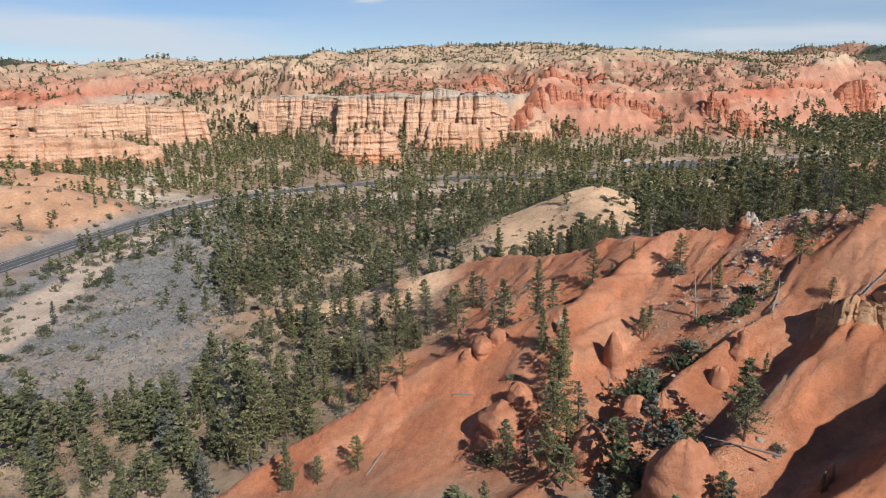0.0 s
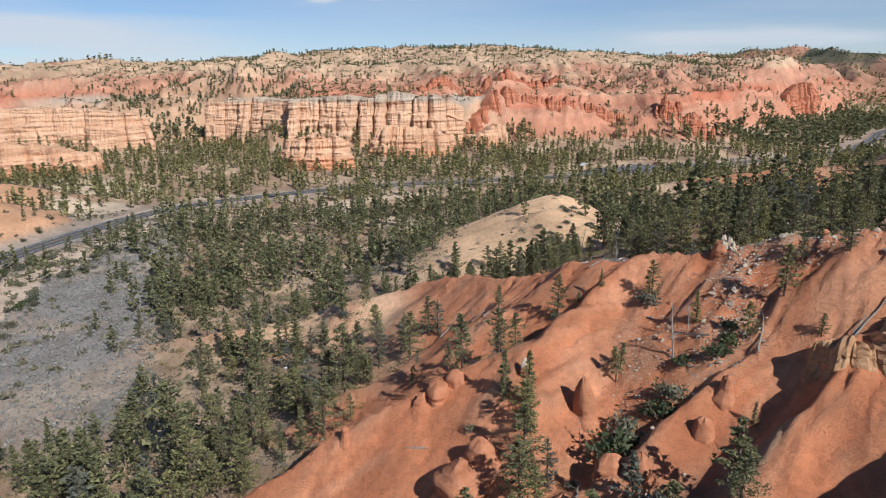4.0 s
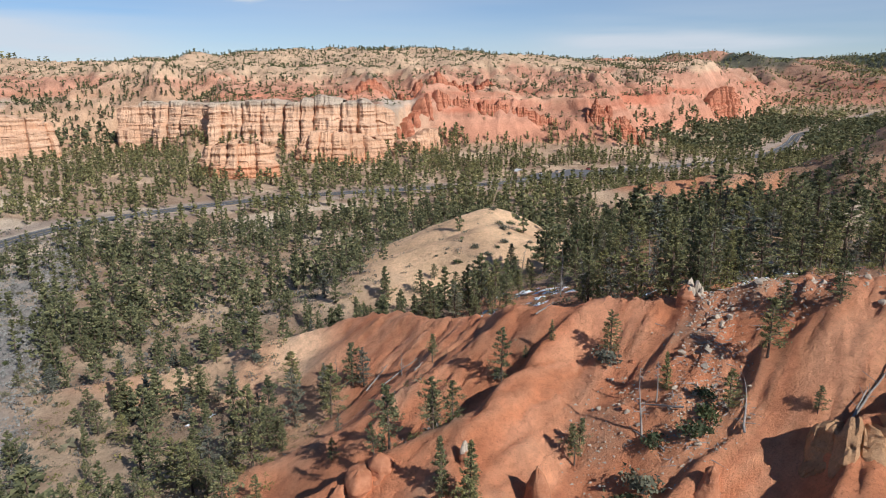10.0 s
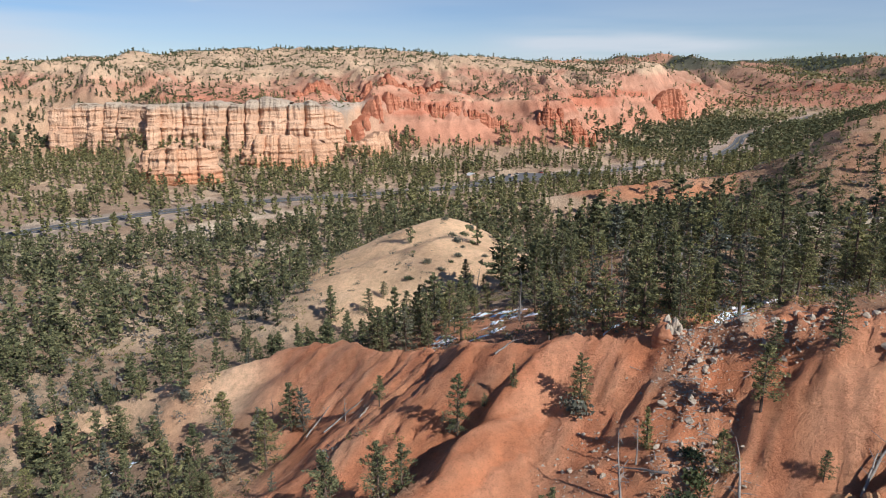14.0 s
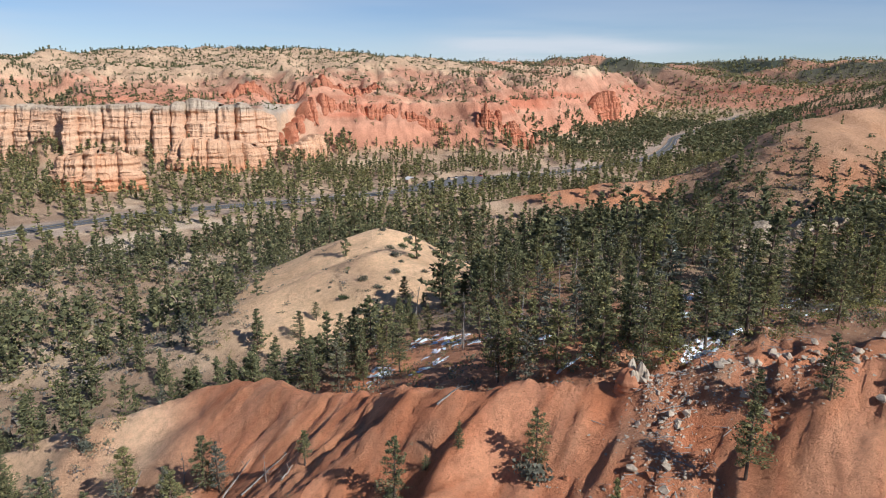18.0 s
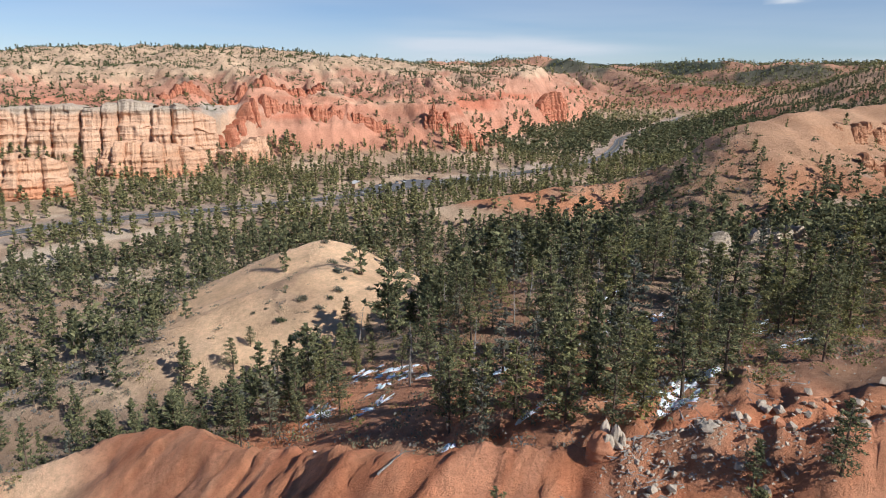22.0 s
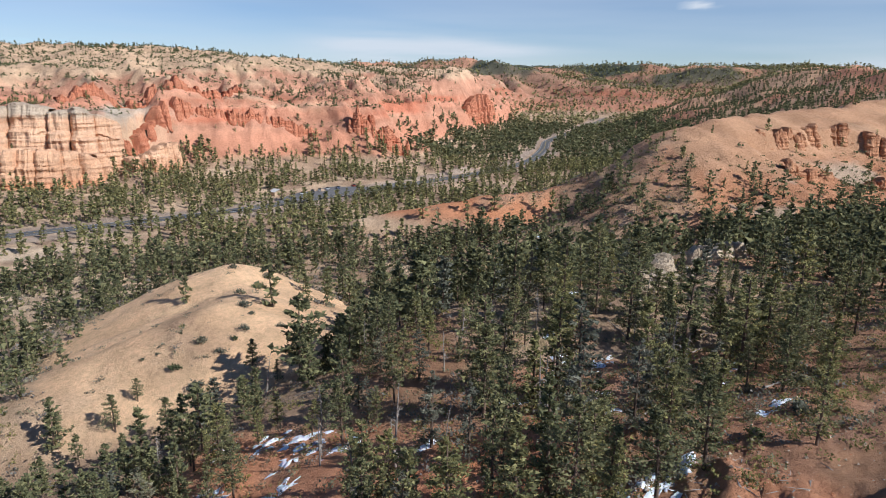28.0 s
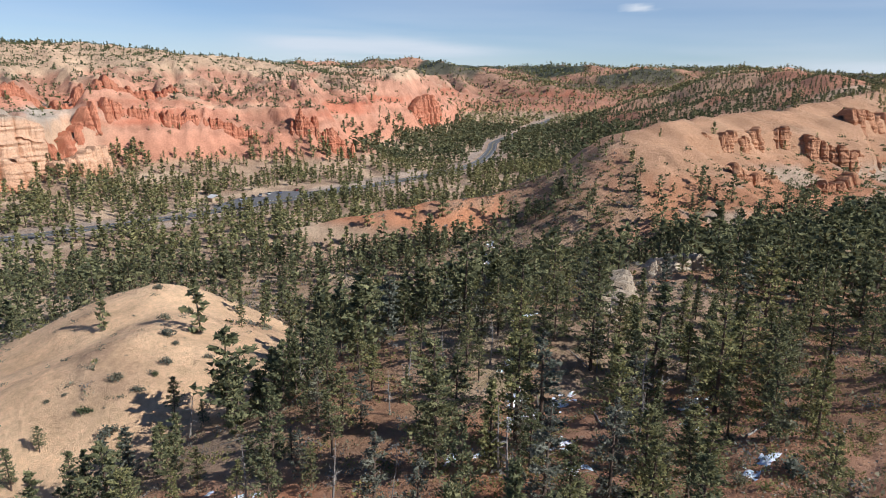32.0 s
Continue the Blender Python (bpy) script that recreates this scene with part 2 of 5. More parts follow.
    wx, wy = x + 22 * fbm(x / 70, y / 70, 3, 85), y + 22 * fbm(x / 70, y / 70, 3, 87)
    up = 44 * (1 - np.exp(-rise / 230.0)) * (0.75 + 0.4 * ridged(wx / 105, wy / 170, 2, 81))
    north = wall + up
    sky = crest(wx * 0.5 + x * 0.5, wy * 0.5 + y * 0.5, SKYLINE, 0.12, 0.21, 10.0)
    for pts in NORTH_SPURS:
        sky = smax(sky, crest(0.6 * wx + 0.4 * x, 0.6 * wy + 0.4 * y, pts, 0.5, 0.5, 8.0), 3.0)
    sky = sky - 0.9 * np.clip(24 - d, 0, 300)
    north = smax(north, sky, 4.0)
    rough = step(5, 60, d) + 0.5 * step(-30, 5, d) * (1 - hard)
    vx, vy = x + 9 * fbm(x / 23, y / 23, 3, 93), y + 9 * fbm(x / 23, y / 23, 3, 95)
    rough = np.maximum(rough, (np.maximum(step(290, 390, x), 1 - hard)) * step(-45, 10, d))
    rough = rough * (1 - 0.7 * step(60, 76, north))
    north = north + rough * (17 * (ridged(wx / 62, wy / 160, 1, 83) - 0.5) + 9 * (ridged(vx / 23, vy / 75, 2, 89) - 0.55) + 5.4 * (ridged(vx / 9, vy / 30, 2, 91) - 0.6)
                             + 2.8 * (ridged((x + 0.3 * vx) / 5.0, vy / 17, 2, 99) - 0.6))
    north = north + 0.3 * step(-10, 5, d) * (terrace(north, 6.5, 2.0) - north)
    north = north - 40 * step(440, 640, x) * step(0, 200, d) * step(900, 780, y)
    north = bench(bench(north, 36, 46, 1.5), 66, 73, 1.5)
    h = np.where((d > -130) & (dist < 2600), smax(h, north - 2 - 30 * step(-90, -130, d), 3.0), h)
    for pts, half, high, low in BUTTES:
        bx, by = np.array(pts, float).T
        at = (x > bx.min() - half - 45) & (x < bx.max() + half + 45) & (y > by.min() - half - 45) & (y < by.max() + half + 45)
        if at.any():
            h[at] = smax(h[at], bluff(x[at], y[at], pts, half, high, low), 1.0)
    far = step(620, 800, dist)
    h = h + far * (15 * (ridged(x / 95, y / 95, 3, 45) ** 1.4 - 0.5) + 5 * (ridged(x / 33, y / 33, 2, 47) - 0.6)) * step(6, 25, h)
    # the road's bed is even
    flat = step(14, 7, droad)
    return h * (1 - flat) + flat * 0.3


def mesh_object(name, verts, faces, material=None, parent=None, smooth=False, label="", colours=None):
    me = bpy.data.meshes.new(name)
    verts, faces = np.asarray(verts, np.float32), np.asarray(faces, np.int32)
    n, k = faces.shape
    me.vertices.add(len(verts))
    me.vertices.foreach_set("co", verts.ravel())
    me.loops.add(n * k)
    me.loops.foreach_set("vertex_index", faces.ravel())
    me.polygons.add(n)
    me.polygons.foreach_set("loop_start", np.arange(0, n * k, k, dtype=np.int32))
    me.polygons.foreach_set("use_smooth", np.full(n, smooth))
    if colours is not None:
        at = me.color_attributes.new("soil", "FLOAT_COLOR", "POINT")
        at.data.foreach_set("color", np.concatenate([colours, np.ones((len(colours), 1))], 1).astype(np.float32).ravel())
    me.update(calc_edges=True)
    me.validate()
    if material:
        me.materials.append(material)
    ob = new(name, me)
    ob.parent = parent
    if label:
        ob["label"] = label
    return ob


# ---------------------------------------------------------------- materials
def material(name, roughness=0.9):
    m = bpy.data.materials.new(name)
    m.use_nodes = True
    b = m.node_tree.nodes["Principled BSDF"]
    b.inputs["Roughness"].default_value = roughness
    b.inputs["Specular IOR Level"].default_value = 0.2
    return m, m.node_tree.nodes, m.node_tree.links, b


def noise_node(n, l, coords, scale, detail=5.0, rough=0.6):
    t = n.new("ShaderNodeTexNoise")
    t.inputs["Scale"].default_value, t.inputs["Detail"].default_value, t.inputs["Roughness"].default_value = scale, detail, rough
    l.new(coords, t.inputs["Vector"])
    return t.outputs["Fac"]


def ramp(n, l, fac, stops):
    r = n.new("ShaderNodeValToRGB")
    r.color_ramp.elements[0].position, r.color_ramp.elements[0].color = stops[0][0], (*stops[0][1], 1)
    r.color_ramp.elements[1].position, r.color_ramp.elements[1].color = stops[-1][0], (*stops[-1][1], 1)
    for p, c in stops[1:-1]:
        e = r.color_ramp.elements.new(p)
        e.color = (*c, 1)
    l.new(fac, r.inputs[0])
    return r.outputs[0]


def multiply(n, l, a, b, fac=1.0):
    m = n.new("ShaderNodeMix")
    m.data_type, m.blend_type = "RGBA", "MULTIPLY"
    m.inputs["Factor"].default_value = fac
    l.new(a, m.inputs["A"])
    l.new(b, m.inputs["B"])
    return m.outputs["Result"]


def bump(n, l, b, height, strength, distance):
    k = n.new("ShaderNodeBump")
    k.inputs["Strength"].default_value, k.inputs["Distance"].default_value = strength, distance
    l.new(height, k.inputs["Height"])
    l.new(k.outputs[0], b.inputs["Normal"])


def soil_material():
    m, n, l, b = material("soil", 0.95)
    geo = n.new("ShaderNodeNewGeometry").outputs["Position"]
    at = n.new("ShaderNodeAttribute")
    at.attribute_name = "soil"
    fine = noise_node(n, l, geo, 0.9, 10, 0.75)
    grit = noise_node(n, l, geo, 5.5, 6, 0.7)
    broad = noise_node(n, l, geo, 0.06, 5, 0.6)
    c = multiply(n, l, at.outputs["Color"], ramp(n, l, fine, ((0.3, (0.72, 0.70, 0.68)), (0.55, (1, 1, 1)), (0.75, (1.15, 1.13, 1.1)))))
    c = multiply(n, l, c, ramp(n, l, broad, ((0.3, (0.84, 0.8, 0.78)), (0.7, (1.1, 1.1, 1.1)))))
    c = multiply(n, l, c, ramp(n, l, grit, ((0.34, (0.74, 0.72, 0.70)), (0.45, (1, 1, 1)), (0.62, (1, 1, 1)), (0.72, (1.25, 1.25, 1.22)))))
    l.new(c, b.inputs["Base Color"])
    both = n.new("ShaderNodeMath")
    both.operation = "MULTIPLY_ADD"
    l.new(grit, both.inputs[0])
    both.inputs[1].default_value = 0.55
    l.new(fine, both.inputs[2])
    bump(n, l, b, both.outputs[0], 0.9, 0.55)
    return m


def plain(name, stops, scale, roughness=0.9, strength=0.5, distance=0.05, detail=6.0, metal=0.0):
    m, n, l, b = material(name, roughness)
    co = n.new("ShaderNodeTexCoord").outputs["Object"]
    f = noise_node(n, l, co, scale, detail, 0.65)
    info = n.new("ShaderNodeObjectInfo").outputs["Random"]
    c = ramp(n, l, f, stops)
    c = multiply(n, l, c, ramp(n, l, info, ((0.0, (0.8, 0.8, 0.8)), (1.0, (1.15, 1.12, 1.1)))))
    l.new(c, b.inputs["Base Color"])
    bump(n, l, b, f, strength, distance)
    return m


def foliage(name, dark, mid, light):
    m, n, l, b = material(name, 0.75)
    isl = n.new("ShaderNodeNewGeometry").outputs["Random Per Island"]
    info = n.new("ShaderNodeObjectInfo").outputs["Random"]
    c = ramp(n, l, isl, ((0.0, dark), (0.5, mid), (1.0, light)))
    c = multiply(n, l, c, ramp(n, l, info, ((0.0, (0.75, 0.8, 0.8)), (0.5, (1, 1, 1)), (1.0, (1.25, 1.2, 1.0)))))
    l.new(c, b.inputs["Base Color"])
    tr = n.new("ShaderNodeBsdfTranslucent")
    l.new(c, tr.inputs["Color"])
    mix = n.new("ShaderNodeMixShader")
    mix.inputs[0].default_value = 0.4
    l.new(b.outputs[0], mix.inputs[1])
    l.new(tr.outputs[0], mix.inputs[2])
    l.new(mix.outputs[0], n["Material Output"].inputs["Surface"])
    return m


SOIL = soil_material()
ASPHALT = plain("asphalt", ((0.3, (0.10, 0.10, 0.105)), (0.7, (0.17, 0.165, 0.165))), 0.8, 0.85, 0.2, 0.02)
BARK = plain("bark", ((0.3, (0.09, 0.065, 0.05)), (0.7, (0.20, 0.14, 0.105))), 6, 0.9, 0.6, 0.05)
DEADWOOD = plain("deadwood", ((0.3, (0.20, 0.175, 0.155)), (0.7, (0.40, 0.36, 0.32))), 5, 0.85, 0.5, 0.03)
PINE = foliage("pine_needles", (0.09, 0.098, 0.055), (0.205, 0.205, 0.105), (0.385, 0.36, 0.175))
GREY_PINE = foliage("grey_needles", (0.11, 0.115, 0.085), (0.20, 0.20, 0.15), (0.32, 0.31, 0.24))


# ---------------------------------------------------------------- ground
def radii():
    out, r = [0.01, 3.0, 7.0, 10.5], 14.0
    while r < 4900:
        out.append(r)
        r += 1.1 if r < 40 else 0.62 if r < 130 else 1.3 if r < 270 else 2.8 if r < 430 else 2.1 if r < 720 else 4.2 if r < 1150 else 15 if r < 2200 else 110
    return np.array(out + [4950.0])


def bearings():
    near = np.arange(-38, 74, 0.19)
    return np.radians(np.concatenate([near, np.arange(76, 322, 4.0)]))


def soil_colour(x, y, z):
    tint = np.empty((len(x), 3))

    def lay(mask, colour):
        nonlocal tint
        tint = tint * (1 - mask[:, None]) + np.array(colour) * mask[:, None]

    big, mid = fbm(x / 50, y / 50, 4, 101), fbm(x / 12, y / 12, 4, 103)
    droad, _ = path_distance(x, y, ROAD)
    tint[:] = (0.43, 0.295, 0.195)                                   # forest floor
    lay(step(-0.1, 0.5, mid + 0.3 * big), (0.60, 0.435, 0.29))
    lay(step(0.0, 0.5, big + 0.4 * mid) * step(30, 60, x) * step(330, 250, y), (0.48, 0.255, 0.155))
    lay(step(-0.15, 0.4, fbm(x / 30, y / 30, 3, 105)) * step(60, -40, x) * step(190, 260, y) * step(440, 390, y), (0.70, 0.56, 0.41))
    lay(0.7 * step(380, 430, y) * step(7, 12, z), (0.58, 0.36, 0.22))
    # sage flat and sandy wash on the west side
    sage = step(-50, -63, x + 0.25 * (y - 150) + 4 * mid) * step(330, 290, y) * step(105, 130, y)
    lay(sage, (0.36, 0.33, 0.295))
    lay(sage * step(0.15, 0.45, fbm(x / 16, y / 16, 4, 133)) * 0.7, (0.55, 0.43, 0.32))
    wash, _ = path_distance(x + 3 * fbm(x / 20, y / 20, 2, 107), y, ((-110, 60), (-107, 147), (-112, 185), (-117, 215), (-115, 262), (-108, 290)))
    lay(step(10, 6, wash), (0.72, 0.56, 0.42))
    lay(step(20, 12, droad) * step(6, 9, droad), (0.42, 0.33, 0.26))
    lay(0.6 * step(0.3, 0.55, fbm(x / 3.2, y / 3.2, 3, 123)) * step(20, 60, x) * step(90, 110, y) * step(300, 220, y), (0.30, 0.25, 0.12))
    # near red ridge
    near = near_red(x, y)
    red = step(-2.6, 0.0, near - z + 1.2 * mid) * step(175, 160, y) * step(3, 7, z + mid)
    lay(red, (0.70, 0.275, 0.135))
    lay(red * step(0.0, 0.7, mid), (0.74, 0.345, 0.185))
    over = (y * 0.86 - x * 0.5) + 1.6 * fbm(x / 9, y / 9, 3, 35)
    lay(red * 0.55 * step(0.62, 0.9, ridged((x * 0.86 + y * 0.5) / 16, over / 1.9, 2, 161)), (0.60, 0.22, 0.11))
    lay(red * 0.45 * step(0.1, 0.6, fbm((x * 0.86 + y * 0.5) / 12, over / 2.4, 4, 163)), (0.84, 0.44, 0.26))
    lay(red * step(8, -4, x) * step(96, 116, y), (0.78, 0.53, 0.335))
    # brown-red bench soil, its colour darkened further for shade between the trees
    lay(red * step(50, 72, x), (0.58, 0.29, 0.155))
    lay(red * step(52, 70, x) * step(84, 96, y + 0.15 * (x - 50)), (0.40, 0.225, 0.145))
    lay(step(0.0, 0.4, fbm(x / 14, y / 14, 3, 117)) * step(85, 110, y + 0.3 * x) * step(45, 60, x) * step(200, 170, y), (0.43, 0.245, 0.145))
    west_hill = np.max([crest(x, y, p, 0.42, 0.42, 4.0) for p in WEST_HILLS], axis=0)
    lay(step(-3, 0, west_hill - z + mid) * step(2, 4, z), (0.66, 0.38, 0.22))
    # tan hill
    tan = np.maximum(crest(x, y, TAN_HILL, 0.42, 0.55, 6.0), crest(x, y, TAN_SPUR, 0.45, 0.42, 5.0))
    lay(step(-3.5, -1.0, tan - z + mid) * step(6, 10, z) * step(2, 14, x), (0.82, 0.545, 0.325))
    # right hill
    rh = np.maximum(crest(x, y, RIGHT_HILL, 0.55, 0.4, 4.0), np.maximum(crest(x, y, RIGHT_FOOT, 0.45, 0.45), crest(x, y, RIGHT_FOOT_B, 0.45, 0.45)))
    m = step(-7, -1, rh - z + 2 * mid) * step(12, 17, z) * (x < 560)
    m = m * (0.25 + 0.75 * step(-7, 4, x - 246 + 0.742 * (267 - y)))
    lay(m, (0.50, 0.29, 0.17))
    lay(m * step(37, 31, z + 2 * mid), (0.47, 0.23, 0.125))
    lay(m * step(0.15, 0.5, fbm(x / 15, y / 15, 4, 127)) * step(36, 31, z), (0.47, 0.35, 0.25))
    lay(step(-2.0, 0, crest(x, y, TONGUE, 0.55, 0.6, 2.0) - z + mid) * step(8, 12, z), (0.60, 0.27, 0.14))
    # east upland
    lay(step(430, 500, x) * step(0.0, 0.4, fbm(x / 90, y / 90, 4, 109)) * step(16, 28, z), (0.55, 0.27, 0.165))
    # north wall: yellow cliffs in the west, red in the east, pale caps, red and orange slopes above
    d, _ = path_distance(x, y, CLIFF_EDGE)
    north = step(8, 13, z + 2 * mid) * step(380, 400, y + np.clip(-x, 0, 60)) * (np.hypot(x, y) < 2300) * (1 - step(470, 560, x) * step(760, 600, y))
    north = north * (1 - 0.85 * step(95, 70, np.abs(x + 165 + 0.2 * (y - 600)) + 14 * mid) * step(730, 670, y) * step(58, 48, z))
    zz = z + 2.5 * fbm(x / 60, y / 60, 3, 111)
    west = np.maximum(step(95, 50, x + 12 * mid) * step(520, 590, y + x * 0.5 + 60), step(620, 560, y))* step(110, 60, x + 8 * mid)
    rock = np.zeros_like(tint)
    rock[:] = (0.60, 0.315, 0.205)
    pale = step(0.0, 0.5, fbm(x / 90, y / 40, 4, 119) + 0.012 * (zz - 55))[:, None]
    rock = rock * (1 - pale) + pale * np.array((0.64, 0.42, 0.275))
    band = vnoise(zz * 0.55, 0.02 * x, 115)
    rock = rock * (0.70 + 0.48 * band[:, None])
    beds = (0.25 + 0.6 * step(0.40, 0.66, vnoise(zz * 0.3, 0.01 * x, 121)))[:, None] * (step(30, 37, zz) * step(54, 46, zz))[:, None]
    rock = rock * (1 - beds) + beds * np.array((0.54, 0.18, 0.10))
    a = (west * step(46, 41, zz))[:, None]
    rock = rock * (1 - a) + a * (np.array((0.64, 0.44, 0.29)) * (0.9 + 0.15 * band[:, None]))
    a = (west * step(20, 12, zz))[:, None] * 0.6
    rock = rock * (1 - a) + a * np.array((0.6, 0.28, 0.15))
    a = (step(37, 40, zz) * step(47, 43, zz) * west)[:, None]
    rock = rock * (1 - a) + a * np.array((0.47, 0.40, 0.32))
    a = (step(60, 68, zz + 5 * big + 4 * mid - 6 * step(60, 160, x)))[:, None]
    rock = rock * (1 - a) + a * np.array((0.60, 0.42, 0.275)) * (0.88 + 0.22 * band[:, None])
    a = ((1 - west) * step(34, 22, zz))[:, None]
    rock = rock * (1 - a) + a * np.array((0.59, 0.28, 0.175))
    tint = tint * (1 - north[:, None]) + rock * north[:, None]
    far = step(1300, 1900, np.hypot(x, y))
    lay(far, (0.075, 0.085, 0.06))
    lay(far * step(-0.25, 0.1, fbm(x / 110, y / 110, 4, 113)) * step(2900, 2300, np.hypot(x, y)), (0.56, 0.30, 0.19))
    grain = fbm(x / 5, y / 5, 4, 151)
    grain = np.where(np.hypot(x, y) > 350, fbm(x / 11, y / 11, 4, 153), grain)
    return tint * (1 + 0.15 * grain)[:, None]


CX, CY = 4.0, -8.0
rr, bb = radii(), bearings()
gx = (CX + np.outer(rr, np.sin(bb))).ravel()
gy = (CY + np.outer(rr, np.cos(bb))).ravel()
gz = landform(gx, gy)
NR, NB = len(rr), len(bb)
i, j = np.meshgrid(np.arange(NR - 1), np.arange(NB), indexing="ij")
i, j = i.ravel(), j.ravel()
k = (j + 1) % NB
quads = np.stack([i * NB + j, (i + 1) * NB + j, (i + 1) * NB + k, i * NB + k], 1)
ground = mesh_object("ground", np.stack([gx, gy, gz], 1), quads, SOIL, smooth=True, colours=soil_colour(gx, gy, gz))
tagged(ground, "eroded red and tan canyon land with sandy flats", "ground", kind="structure")


def slope_at(x, y, z, e=2.0):
    return np.hypot(landform(x + e, y) - z, landform(x, y + e) - z) / e


# ---------------------------------------------------------------- road
def course(pts, every=6.0):
    """Even steps along a smooth course."""
    p = np.array(pts, float)
    t = np.concatenate([[0], np.cumsum(np.hypot(*np.diff(p, axis=0).T))])
    u = np.arange(0, t[-1], every)
    c = np.stack([np.interp(u, t, p[:, 0]), np.interp(u, t, p[:, 1])], 1)
    for _ in range(12):
        c[1:-1] = (c[:-2] + 2 * c[1:-1] + c[2:]) / 4
    d = np.gradient(c, axis=0)
    d /= np.hypot(*d.T)[:, None]
    return c, np.stack([d[:, 1], -d[:, 0]], 1), u


def strip(name, c, nrm, a, b, z, mat, parent=None, thick=0.0):
    """A band along a course, from a to b metres to its right."""
    n = len(c)
    left, right = c + nrm * np.asarray(a).reshape(-1, 1), c + nrm * np.asarray(b).reshape(-1, 1)
    rows = [np.column_stack([left, np.full(n, z)]), np.column_stack([right, np.full(n, z)])]
    if thick:
        rows = [np.column_stack([left, np.full(n, z - thick)])] + rows + [np.column_stack([right, np.full(n, z - thick)])]
    v, m = np.concatenate(rows), len(rows)
    f = [(k * n + q, (k + 1) * n + q, (k + 1) * n + q + 1, k * n + q + 1) for k in range(m - 1) for q in range(n - 1)]
    return mesh_object(name, v, f, mat, parent)


WHITE_LINE = plain("road_paint", ((0.3, (0.6, 0.6, 0.58)), (0.7, (0.75, 0.75, 0.72))), 2)
YELLOW_LINE = plain("yellow_paint", ((0.3, (0.5, 0.36, 0.08)), (0.7, (0.6, 0.45, 0.1))), 2)
rc, rn, ru = course(ROAD, 5.0)
road = tagged(strip("road", rc, rn, np.full(len(rc), -4.7), np.full(len(rc), 4.7), 0.62, ASPHALT, None, 0.5), "grey two-lane asphalt road with painted lines", "road", kind="structure")
for off, mat in ((-3.6, WHITE_LINE), (3.6, WHITE_LINE), (-0.22, YELLOW_LINE), (0.1, YELLOW_LINE)):
    w = 0.22 if mat is WHITE_LINE else 0.14
    strip("line", rc, rn, np.full(len(rc), off - w / 2), np.full(len(rc), off + w / 2), 0.626, mat, road)
sel = slice(int(np.searchsorted(rc[:, 0], 118)), int(np.searchsorted(rc[:, 0], 215)))
lot_w = 22 * np.sin(np.linspace(0.25, math.pi - 0.25, len(rc[sel])))
lot = tagged(strip("parking_lot", rc[sel], rn[sel], -4.7 - lot_w, np.full(len(lot_w), -4.75), 0.6, ASPHALT, None, 0.5), "grey asphalt parking lot beside the road", "parking lot", kind="structure")


# ---------------------------------------------------------------- trees
def cards(points, size, rng, flat=0.35, out=None, slim=0.8):
    """One small ragged triangle round each point: a tuft of needles, drawn out along out where that is given."""
    n = len(points)
    a = rng.normal(size=(n, 3))
    a[:, 2] *= flat
    if out is not None:
        a = a * 0.75 + out
    a /= np.linalg.norm(a, axis=1)[:, None]
    b = np.cross(a, rng.normal(size=(n, 3)))
    b /= np.linalg.norm(b, axis=1)[:, None]
    s = (size * rng.uniform(0.6, 1.4, n))[:, None]
    v = np.stack([points + a * s, points - a * s * 0.5 + b * s * slim, points - a * s * 0.5 - b * s * slim], 1).reshape(-1, 3)
    return v, np.arange(3 * n).reshape(n, 3)


def tube(path, radius, sides=5):
    path, radius = np.asarray(path, float), np.asarray(radius, float)
    ang = np.arange(sides) * 2 * math.pi / sides
    d = np.gradient(path, axis=0)
    d /= np.linalg.norm(d, axis=1)[:, None]
    u = np.cross(d, np.where(np.abs(d[:, 2:]) > 0.8, (1.0, 0, 0), (0, 0, 1.0)))
    u /= np.linalg.norm(u, axis=1)[:, None]
    w = np.cross(d, u)
    v = (path[:, None] + radius[:, None, None] * (np.cos(ang)[None, :, None] * u[:, None] + np.sin(ang)[None, :, None] * w[:, None])).reshape(-1, 3)
    f = []
    for k in range(len(path) - 1):
        for q in range(sides):
            a, b, c, e = k * sides + q, k * sides + (q + 1) % sides, (k + 1) * sides + (q + 1) % sides, (k + 1) * sides + q
            f += [(a, b, c), (a, c, e)]
    return v, np.array(f)


def merge(parts):
    vs, fs, n = [], [], 0
    for v, f in parts:
        vs.append(v)
        fs.append(np.asarray(f) + n)
        n += len(v)
    return np.concatenate(vs), np.concatenate(fs)


